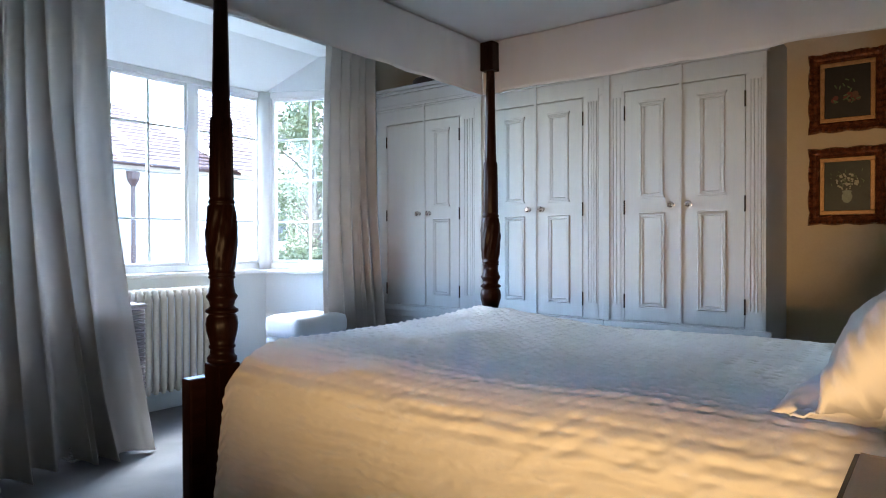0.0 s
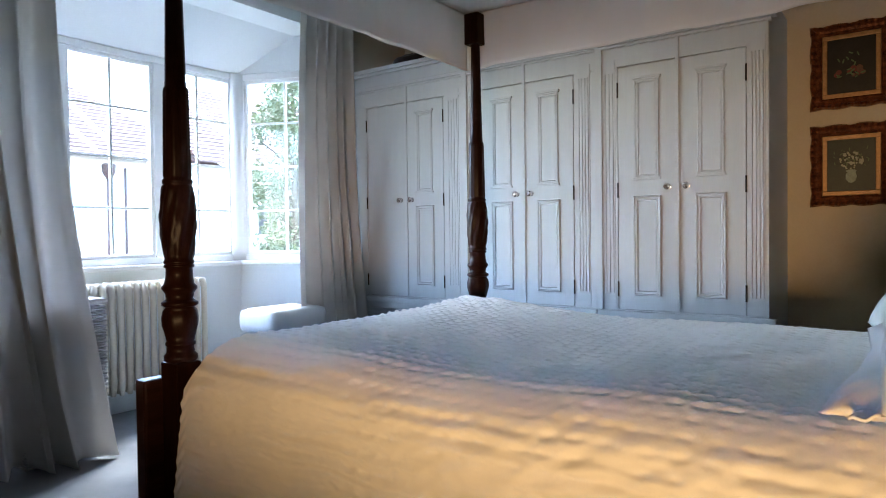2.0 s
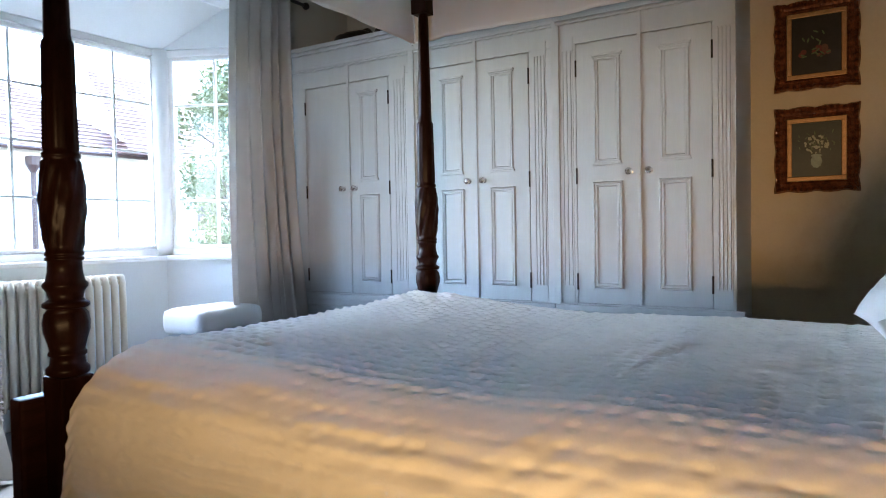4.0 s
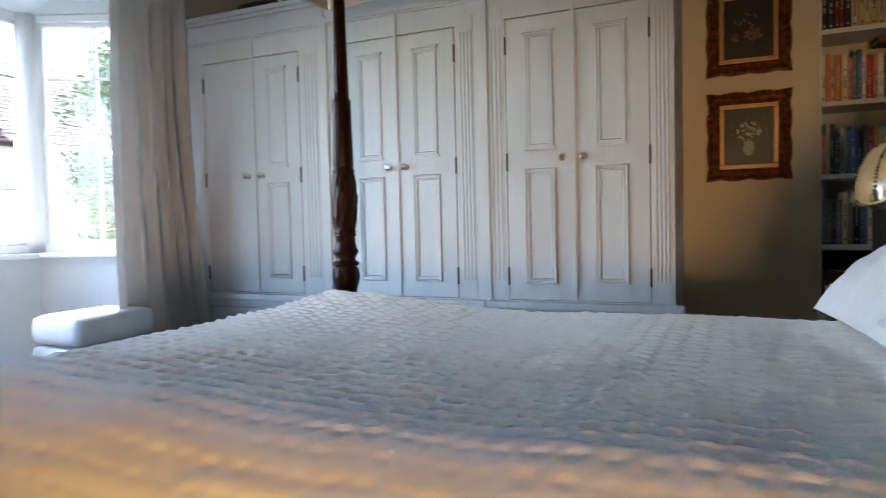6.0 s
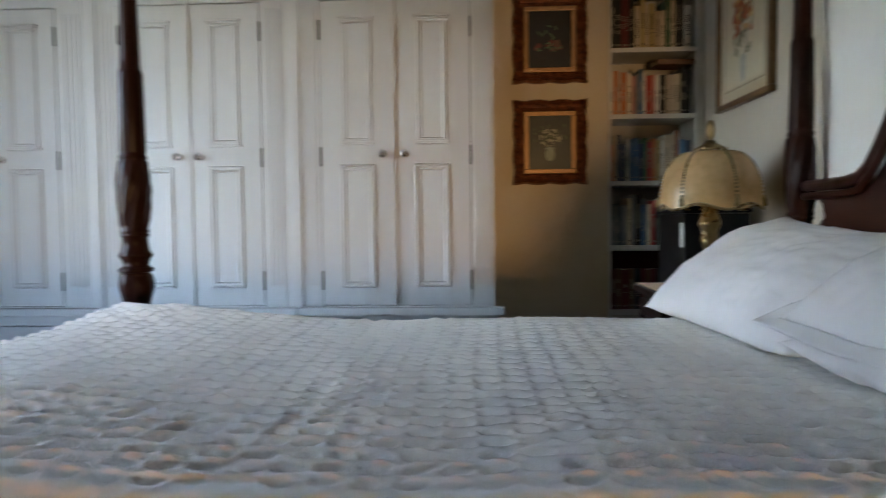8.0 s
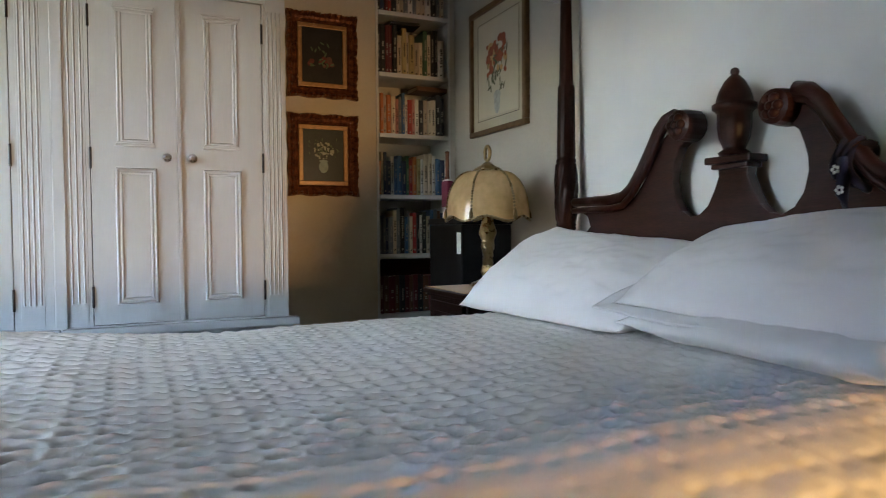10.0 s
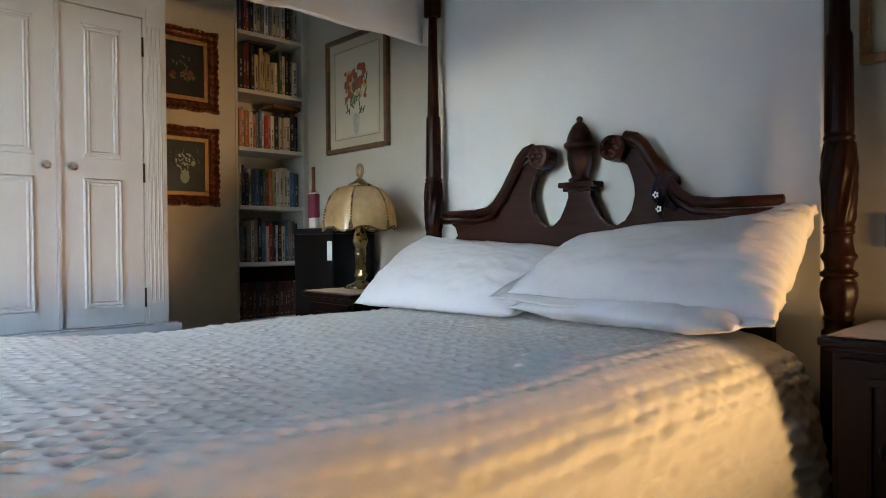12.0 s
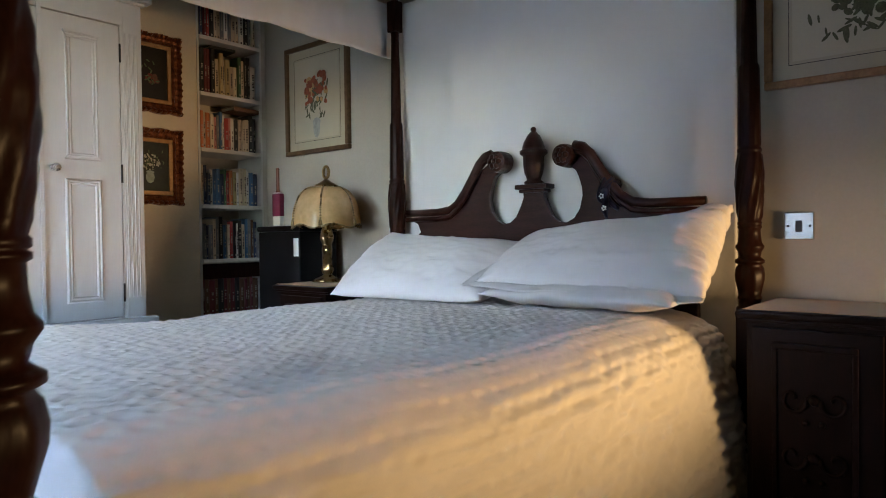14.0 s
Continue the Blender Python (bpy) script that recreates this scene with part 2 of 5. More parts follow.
def bay_window(name, a, b, lights, label):
    m, ln = run_matrix(a, b)
    root = thing(name, m @ Vector((ln / 2, 0.05, SILL)), label, "window", "", "structure")
    fr = bmesh.new()
    t = 0.042
    box((0, 0.01, SILL), (ln, 0.08, SILL + t), 0.006, fr)
    box((0, 0.01, WTOP - t), (ln, 0.08, WTOP), 0.006, fr)
    edges = [0.0] + [ln * k / lights for k in range(1, lights)] + [ln]
    for k, e in enumerate(edges):
        w0, w1 = (0, t) if k == 0 else ((-t, 0) if k == lights else (-t * 0.75, t * 0.75))
        box((e + w0, 0.01, SILL + t), (e + w1, 0.08, WTOP - t), 0.006, fr)
    fr.transform(m)
    part("window_frame", fr, M_GLOSSW, root)
    for k in range(lights):
        x0 = edges[k] + (t if k == 0 else t * 0.75)
        x1 = edges[k + 1] - (t if k == lights - 1 else t * 0.75)
        z0, z1 = SILL + t, WTOP - t
        sash = bmesh.new()
        s = 0.022
        for lo, hi in (((x0, 0.02, z0), (x0 + s, 0.065, z1)), ((x1 - s, 0.02, z0), (x1, 0.065, z1)), ((x0 + s, 0.02, z0), (x1 - s, 0.065, z0 + s)), ((x0 + s, 0.02, z1 - s), (x1 - s, 0.065, z1))):
            box(lo, hi, 0.004, sash)
        sash.transform(m)
        sh = part("sash", sash, M_GLOSSW, root)
        bars = bmesh.new()
        xm = (x0 + x1) / 2
        box((xm - 0.008, 0.034, z0 + s), (xm + 0.008, 0.054, z1 - s), 0.003, bars)
        for q in (1, 2, 3):
            zz = z0 + (z1 - z0) * q / 4
            box((x0 + s, 0.035, zz - 0.007), (x1 - s, 0.053, zz + 0.007), 0.003, bars)
        bars.transform(m)
        part("glazing_bar", bars, M_GLOSSW, sh)
        pane = part("pane", box((x0 + s, 0.042, z0 + s), (x1 - s, 0.046, z1 - s), 0, None, m), M_GLASS, sh)
        pane.visible_shadow = False
    hd = box((0.075, -0.012, 1.42), (0.092, 0.008, 1.50), 0.004)
    box((0.078, -0.03, 1.40), (0.09, -0.012, 1.45), 0.004, hd)
    hd.transform(m)
    part("window_handle", hd, M_GLOSSW, root, "white window latch")
    sl = box((-0.02, -0.075, SILL - 0.03), (ln + 0.02, 0.10, SILL), 0.008)
    sl.transform(m)
    part("window_sill", sl, M_GLOSSW, root)
    return root


CORNERS = [(WX - 0.02, OY1), (BX, BY1), (BX, BY0), (WX - 0.02, OY0)]
# runs go so that outward lies to the left
RUNS = [((BX, BY1), (WX - 0.02, OY1), 1), ((BX, BY0), (BX, BY1), 3), ((WX - 0.02, OY0), (BX, BY0), 1)]
for k, (a, b, lights) in enumerate(RUNS):
    m, ln = run_matrix(a, b)
    lowb = box((0, 0, 0), (ln, 0.22, SILL - 0.031))
    box((0, 0, WTOP + 0.001), (ln, 0.22, CEIL + 0.1), 0, lowb)
    lowb.transform(m)
    part("wall_bay_%d" % (k + 1), lowb, M_BAY, kind="structure")
    bay_window("window_%d" % (k + 1), a, b, lights, "white painted leaded casement window in the bay")
    sk = box((0.01, -0.018, 0.0), (ln - 0.01, -0.002, 0.12), 0.005)
    sk.transform(m)
    part("baseboard", sk, M_BAY, kind="structure")
for c in ((BX, BY0), (BX, BY1)):
    part("trim", lathe([(0.055, SILL), (0.055, WTOP)], (c[0] - 0.02, c[1], 0), 12), M_GLOSSW, kind="structure", smooth=True)
# the bay's sloping ceiling
bc = bmesh.new()
vs = [(WX - 0.24, OY0 - 0.1, OZ + 0.0), (WX - 0.24, OY1 + 0.1, OZ), (BX, BY1 + 0.2, WTOP), (BX, BY0 - 0.2, WTOP)]
top = [(x, y, z + 0.06) for x, y, z in vs]
f = [bc.verts.new(v) for v in vs]
g = [bc.verts.new(v) for v in top]
bc.faces.new(f)
bc.faces.new(g[::-1])
for k in range(4):
    bc.faces.new((f[k], f[(k + 1) % 4], g[(k + 1) % 4], g[k]))
part("ceiling_bay", bc, M_BAY, kind="structure")
# skirting in the room
for lo, hi in (((-1.0, PY - 0.018, 0), (NX0 - 0.01, PY - 0.002, 0.13)), ((HX - 0.018, NEARY + 0.02, 0), (HX - 0.002, PY - 0.03, 0.13)), ((WX + 0.002, NEARY + 0.02, 0), (WX + 0.018, OY0 - 0.01, 0.13))):
    part("baseboard", box(lo, hi, 0.005), M_GLOSSW, kind="structure")

# ---------------------------------------------------------------- wardrobes
WY = 5.055
DZ0, DZ1, CTOP = 0.626, 1.898, 2.158


PROFILE = ((0.0, 0.0), (0.0035, 0.75), (0.006, 1.0), (0.009, 0.85), (0.012, 0.5), (0.016, 0.45), (0.019, 0.68), (0.022, 0.62), (0.027, 0.0))


def moulding(x0, x1, z0, z1, w, d, y, bm):
    """A mitred rectangular frame of double-beaded moulding standing proud of a door."""
    def ring(ins, dep):
        return [(x0 + ins, y - dep, z0 + ins), (x1 - ins, y - dep, z0 + ins), (x1 - ins, y - dep, z1 - ins), (x0 + ins, y - dep, z1 - ins)]
    rings = [[bm.verts.new(p) for p in ring(i * w / 0.026, q * d)] for i, q in PROFILE]
    for a, b in zip(rings, rings[1:]):
        for k in range(4):
            bm.faces.new((a[k], a[(k + 1) % 4], b[(k + 1) % 4], b[k]))


def knob(x, y, z, parent):
    bm = lathe([(0.015, 0), (0.015, -0.004), (0.008, -0.006), (0.007, -0.014), (0.014, -0.018), (0.0185, -0.026), (0.0165, -0.034), (0.008, -0.039)], (x, y, z), 10, axis='y')
    part("knob", bm, M_KNOB, parent, "faceted chrome knob")


def wardrobe_unit(x0, x1, d0, dm, d1, plain_first, label, pil_left, pil_right):
    root = thing("wardrobe", ((x0 + x1) / 2, WY + 0.25, 0), label, "wardrobe", "fitted wardrobes")
    back = PY + 0.06 if x0 < -1.8 else PY - 0.004
    part("side_panel", box((x0, WY + 0.021, 0.0), (x0 + 0.02, back, CTOP - 0.02)), M_FURN, root)
    part("side_panel", box((x1 - 0.02, WY + 0.021, 0.0), (x1, back, CTOP - 0.02)), M_FURN, root)
    part("back_panel", box((x0 + 0.021, back - 0.02, 0.0), (x1 - 0.021, back, CTOP - 0.02)), M_FURN, root)
    part("top_panel", box((x0 + 0.021, WY + 0.022, CTOP - 0.04), (x1 - 0.021, back - 0.021, CTOP - 0.02)), M_FURN, root)
    part("bottom_panel", box((x0 + 0.021, WY + 0.022, DZ0 - 0.045), (x1 - 0.021, back - 0.021, DZ0 - 0.025)), M_FURN, root)
    face = box((x0, WY, DZ0), (d0 - 0.0012, WY + 0.02, DZ1 + 0.005), 0.0015)
    box((d1 + 0.0012, WY, DZ0), (x1, WY + 0.02, DZ1 + 0.005), 0.0015, face)
    box((x0, WY, DZ1 + 0.005), (x1, WY + 0.02, CTOP - 0.02), 0.0015, face)
    box((x0, WY, DZ0 - 0.03), (x1, WY + 0.02, DZ0), 0.0015, face)
    part("face_frame", face, M_FURN, root)
    # dark sheet added close behind the doors, so their gaps look shaded
    part("inside", box((d0 - 0.002, WY + 0.021, DZ0), (d1 + 0.002, WY + 0.024, DZ1 + 0.004)), M_UNLIT, root)
    for px0, px1 in (pil_left, pil_right):
        if px1 - px0 < 0.02:
            continue
        nf = 4 if px1 - px0 > 0.064 else 3
        step = (px1 - px0) / nf
        pil = part("pilaster", box((px0 - 0.002, WY - 0.0025, DZ0 + 0.004), (px1 + 0.002, WY + 0.001, DZ1 + 0.045), 0.0008), M_FURN, root)
        for q in range(nf):
            cx = px0 + (q + 0.5) * step
            part("reed", lathe([(0.0012, DZ0 + 0.085), (0.0034, DZ0 + 0.090), (0.0034, DZ1 - 0.030), (0.0012, DZ1 - 0.025)], (cx, WY - 0.0025, 0), 8), M_FURN, pil, smooth=True)
    # cornice: stepped, on top
    co = bmesh.new()
    for z0, z1, dd in ((2.004, 2.018, 0.014 if x1 > -1.1 else 0.008), (2.018, 2.040, 0.036 if x1 > -1.1 else 0.011), (CTOP - 0.045, CTOP - 0.025, 0.018), (CTOP - 0.025, CTOP, 0.032)):
        box((x0 - (0.0), WY - dd, z0), (x1 + (dd if x1 > -1.1 else 0), WY + 0.02, z1), 0.004, co)
    part("cornice", co, M_FURN, root)
    for n, (a, b) in enumerate(((d0, dm), (dm, d1))):
        db = box((a + 0.0015, WY - 0.001, DZ0 + 0.003), (b - 0.0015, WY + 0.02, DZ1), 0.002)
        door = part("door", db, M_FURN, root)
        if not (plain_first and n == 0):
            c = (a + b) / 2
            pm = bmesh.new()
            moulding(c - 0.073, c + 0.073, 0.703, 1.222, 0.026, 0.0085, WY - 0.001, pm)
            part("panel_moulding", pm, M_FURN, door)
            pm = bmesh.new()
            moulding(c - 0.064, c + 0.064, 1.308, 1.826, 0.022, 0.006, WY - 0.001, pm)
            for z0, z1, e, dd in ((1.302, 1.312, 0.071, 0.011), (1.312, 1.320, 0.067, 0.008), (1.806, 1.816, 0.064, 0.008), (1.816, 1.824, 0.068, 0.012), (1.824, 1.834, 0.073, 0.016)):
                box((c - e, WY - dd, z0), (c + e, WY - 0.001, z1), 0.002, pm)
            part("panel_moulding", pm, M_FURN, door)
        hx = a + 0.0 if n == 0 else b
        for hz in (0.735, 1.255, 1.78):
            part("hinge", lathe([(0.0045, hz - 0.04), (0.0045, hz + 0.04)], (hx, WY - 0.004, 0), 8), M_IRON, door, "small dark butt hinge")
        knob(dm + (-0.046 if n == 0 else 0.046), WY - 0.001, 1.262, door)
    part("centre_bead", box((dm - 0.009, WY - 0.009, DZ0 + 0.003), (dm + 0.009, WY - 0.002, CTOP - 0.13), 0.003), M_FURN, root)
    lg = box((x0 - 0.0, WY - 0.045, DZ0 - 0.036), (x1 + (0.038 if x1 > -1.1 else 0), WY + 0.0, DZ0 - 0.004), 0.006)
    box((x0, WY - 0.018, DZ0 - 0.080), (x1 + (0.014 if x1 > -1.1 else 0), WY + 0.0, DZ0 - 0.036), 0.004, lg)
    part("ledge", lg, M_FURN, root)
    for n in range(2):
        z0, z1 = 0.09 + n * 0.23, 0.31 + n * 0.23
        dr = part("drawer", box((x0 + 0.03, WY + 0.004, z0), (x1 - 0.03, WY + 0.03, z1), 0.004), M_FURN, root)
        for kx in (x0 + (x1 - x0) * 0.27, x0 + (x1 - x0) * 0.73):
            knob(kx, WY + 0.004, (z0 + z1) / 2, dr)
    part("plinth", box((x0, WY + 0.012, 0), (x1, WY + 0.03, 0.085), 0.003), M_FURN, root)
    return root


wardrobe_unit(-3.618, -2.700, -3.507, -3.160, -2.862, True, "pale grey painted fitted wardrobe with one plain and one panelled door", (-3.5, -3.5), (-2.831, -2.746))
wardrobe_unit(-2.695, -1.833, -2.584, -2.287, -1.978, False, "pale grey painted fitted wardrobe with two panelled doors", (-2.670, -2.610), (-1.954, -1.884))
wardrobe_unit(-1.828, -1.002, -1.726, -1.417, -1.0985, False, "pale grey painted fitted wardrobe beside the painting wall", (-1.803, -1.743), (-1.082, -1.017))
part("trim", box((-2.717, WY - 0.011, 0.60), (-2.679, WY + 0.0, CTOP - 0.11), 0.004), M_FURN, kind="structure")
part("trim", box((-1.850, WY - 0.011, 0.60), (-1.810, WY + 0.0, CTOP - 0.11), 0.004), M_FURN, kind="structure")

# ---------------------------------------------------------------- four-poster bed
YN, YF, XF, XH = 2.78, 4.375, -2.205, -0.10
POSTS = ((-2.238, 2.823), (-2.190, 4.400), (-0.10, 2.742), (-0.10, 4.348))
bed = thing("four_poster_bed", ((XF + XH) / 2, (YN + YF) / 2, 0), "dark mahogany four-poster bed with carved posts and scrolled headboard", "bed")
POST = [(0.034, 0.690), (0.046, 0.700), (0.046, 0.712), (0.038, 0.72), (0.036, 0.738), (0.041, 0.742), (0.041, 0.748), (0.037, 0.752), (0.042, 0.772), (0.049, 0.798), (0.050, 0.818), (0.046, 0.838),
        (0.039, 0.848), (0.043, 0.850), (0.050, 0.854), (0.050, 0.862), (0.043, 0.866), (0.036, 0.872), (0.040, 0.888), (0.048, 0.900), (0.048, 0.906), (0.041, 0.915), (0.037, 0.935), (0.036, 0.958),
        (0.041, 0.961), (0.041, 0.967), (0.037, 0.969), (0.041, 0.972), (0.041, 0.979), (0.038, 0.982), (0.043, 1.010), (0.047, 1.06), (0.048, 1.11), (0.045, 1.16), (0.041, 1.188), (0.037, 1.193),
        (0.041, 1.197), (0.041, 1.205), (0.036, 1.21), (0.039, 1.218), (0.037, 1.33), (0.035, 1.452), (0.033, 1.462), (0.029, 1.468), (0.028, 1.50), (0.024, 1.70), (0.020, 1.90), (0.020, 2.04)]


def post_profile():
    out = []
    for (r0, z0), (r1, z1) in zip(POST, POST[1:]):
        n = max(1, int((z1 - z0) / 0.012)) if (0.97 < z0 < 1.2) else 1
        for k in range(n):
            out.append((r0 + (r1 - r0) * k / n, z0 + (z1 - z0) * k / n))
    out.append(POST[-1])
    return [(1.06 * r, 1.062 + (z - 1.072) * 1.064) for r, z in out]


def post_relief(z, a):
    """Flutes on the upper shaft, acanthus carving on the bulge and vase."""
    z = 1.072 + (z - 1.062) / 1.064
    if 1.215 < z < 1.46:
        return 1 - 0.075 * (0.5 + 0.5 * math.cos(12 * a)) ** 2
    if 1.465 < z < 1.9:
        return 1 - 0.05 * (0.5 + 0.5 * math.cos(10 * a)) ** 2
    if 0.99 < z < 1.19:
        return 1 + 0.05 * math.sin(5 * a + 30 * z) * math.sin(62 * z) + 0.05 * math.cos(10 * a - 44 * z)
    if 0.755 < z < 0.846:
        return 1 + 0.03 * math.cos(8 * a + 26 * z)
    return 1


post_bm = lathe(post_profile(), (0, 0, 0), 40, post_relief)
post_me = to_mesh("post", post_bm, M_WOOD, True)
for px, py in POSTS:
    head_end = px > -1
    po = part("post", post_me, M_WOOD, bed, "turned mahogany post with fluting and leaf carving")
    # the posts at the head are slimmer and stand a little higher
    thin, lift = (0.86, 0.034) if head_end else (1.0, 0.0)
    po.location, po.scale = (px, py, lift), (thin, thin, 1.0)
    undo = Matrix.LocRotScale(po.location, None, po.scale).inverted()
    blk = box((px - 0.042 * thin, py - 0.042 * thin, 0.0), (px + 0.042 * thin, py + 0.042 * thin, 0.660 + lift), 0.006)
    part("leg", blk, M_WOOD, po).matrix_parent_inverse = undo
    cs = 0.026 if head_end else 0.038
    cap = extrude_outline([(px - cs, py - cs), (px + cs, py - cs), (px + cs, py + cs), (px - cs, py + cs)], 'z', 1.952, 2.10, 0.004)
    part("corner_block", cap, M_WOOD, po, "dark square block under the canopy").matrix_parent_inverse = undo
part("footboard", box((XF - 0.120, YN - 0.055, 0.10), (XF - 0.066, YF + 0.085, 0.612), 0.008), M_WOODH, bed)
for py in (YN, YF):
    part("side_rail", box((XF + 0.043, py - 0.018 + (0.075 if py == YN else -0.12), 0.22), (XH - 0.043, py + 0.018 + (0.075 if py == YN else -0.12), 0.40), 0.005), M_WOOD, bed)
for z0, r in ((2.125, 0.02),):
    for lo, hi in (((XF, YN - 0.02, z0), (XH, YN + 0.02, z0 + 0.03)), ((XF, YF - 0.02, z0), (XH, YF + 0.02, z0 + 0.03)), ((XF - 0.02, YN + 0.021, z0), (XF + 0.02, YF - 0.021, z0 + 0.03)), ((XH - 0.02, YN + 0.021, z0), (XH + 0.02, YF - 0.021, z0 + 0.03))):
        part("tester_rail", box(lo, hi, 0.004), M_WOOD, bed)

# headboard: swan-neck pediment with an urn finial
HBX0, HBX1, HBC = -0.115, -0.075, 3.570


def swan(side):
    """The moulded arm of the pediment from the outer end up to its scroll."""
    prof = [(0.695, 1.062), (0.50, 1.062), (0.43, 1.070), (0.385, 1.095), (0.34, 1.145), (0.295, 1.21), (0.262, 1.262), (0.232, 1.29), (0.195, 1.30)]
    return [(HBC + side * a, z + 0.012) for a, z in prof]


outer = [(0.66, 0.60), (0.66, 0.955), (0.62, 0.985), (0.635, 1.02), (0.69, 1.05), (0.50, 1.05), (0.43, 1.058), (0.385, 1.083), (0.34, 1.133), (0.295, 1.198), (0.262, 1.25), (0.225, 1.272), (0.195, 1.275), (0.16, 1.262), (0.165, 1.235), (0.195, 1.215)]
outer = outer[:16] + [(0.208, 1.185), (0.219, 1.15), (0.222, 1.115), (0.21, 1.065), (0.185, 1.03), (0.15, 1.012), (0.115, 1.018), (0.085, 1.042), (0.062, 1.085), (0.048, 1.12), (0.052, 1.158)]
pts = [(HBC + a, z) for a, z in outer] + [(HBC - a, z) for a, z in reversed(outer)]
hb = part("headboard", extrude_outline(pts, 'x', HBX0 + 0.006, HBX1, 0.004), M_WOODH, bed)
for side in (1, -1):
    arm = swan(side)
    am = bmesh.new()
    tube([(HBX0 - 0.006, y, z) for y, z in arm], [0.016, 0.017, 0.018, 0.019, 0.02, 0.02, 0.02, 0.02, 0.019], 10, am)
    tube([(HBX0 - 0.010, y, z - 0.03 if i < 3 else z - 0.022) for i, (y, z) in enumerate(arm)], 0.011, 8, am)
    part("swan_neck_moulding", am, M_WOODH, hb, smooth=True)
    sc = lathe([(0.030, -0.034), (0.043, -0.028), (0.046, 0.0), (0.046, 0.04), (0.04, 0.045)], (HBX0 - 0.008, HBC + side * 0.157, 1.274), 18, axis='x')
    sr = part("scroll", sc, M_WOODH, hb, "carved rosette scroll end")
    ros = bmesh.new()
    for q in range(6):
        a = q * math.pi / 3
        lathe([(0.004, -0.048), (0.012, -0.044), (0.014, -0.036), (0.012, -0.03)], (HBX0 - 0.008, HBC + side * 0.157 + 0.02 * math.cos(a), 1.274 + 0.02 * math.sin(a)), 8, axis='x', bm=ros)
    lathe([(0.004, -0.05), (0.011, -0.045), (0.012, -0.032)], (HBX0 - 0.008, HBC + side * 0.157, 1.274), 8, axis='x', bm=ros)
    part("rosette", ros, M_WOODH, sr, smooth=True)
pl = box((HBX0 - 0.02, HBC - 0.075, 1.152), (HBX1 + 0.012, HBC + 0.075, 1.172), 0.005)
box((HBX0 - 0.01, HBC - 0.06, 1.138), (HBX1 + 0.006, HBC + 0.06, 1.152), 0.004, pl)
part("finial_plinth", pl, M_WOODH, hb)
fin = lathe([(0.036, 1.172), (0.042, 1.18), (0.028, 1.19), (0.032, 1.2), (0.040, 1.22), (0.044, 1.25), (0.044, 1.285), (0.048, 1.290), (0.057, 1.297), (0.057, 1.309), (0.048, 1.314), (0.046, 1.325), (0.040, 1.345), (0.027, 1.37), (0.014, 1.384), (0.009, 1.388), (0.012, 1.394), (0.011, 1.402), (0.004, 1.407)],
            (HBX0 + 0.012, HBC, 0), 32, lambda z, a: 1 - (0.08 * (0.5 + 0.5 * math.cos(12 * a)) if 1.195 < z < 1.29 else 0))
part("urn_finial", fin, M_WOODH, hb, "gadrooned urn finial", True)

# mattress under the spread
part("mattress", box((XF + 0.06, YN + 0.25, 0.30), (XH - 0.06, YF - 0.16, 0.68), 0.05), M_PILLOW, bed, "white mattress under the bedspread")

# ---------------------------------------------------------------- bedspread and canopy cloth
def pucker(x, y):
    """Rows of gathered puckers, as on a seersucker coverlet."""
    px, py = 0.049, 0.045
    x += 0.010 * noise.noise(Vector((x * 3.1, y * 3.1, 1.7)))
    y += 0.010 * noise.noise(Vector((x * 2.7, y * 4.1, 5.7)))
    cx = math.floor(x / px)
    fx = x / px - cx
    ph = y / py + 0.22 * noise.noise(Vector((cx * 1.37, y * 2.0, 3.1)))
    cy = math.floor(ph)
    fy = ph - cy
    k = 0.9 + 0.8 * noise.noise(Vector((cx * 0.83, cy * 0.71, 4.2)))
    dip = math.exp(-(abs(fx - 0.5) / 0.35) ** 2.4 - ((fy - 0.45) / 0.20) ** 2)
    lip = math.exp(-((fx - 0.5) / 0.24) ** 2 - ((fy - 0.95) / 0.2) ** 2) + math.exp(-((fx - 0.5) / 0.24) ** 2 - ((fy + 0.05) / 0.2) ** 2)
    return 0.0118 * k * (0.25 * lip - dip) + 0.0034 * noise.noise(Vector((x * 34, y * 62, 8)))


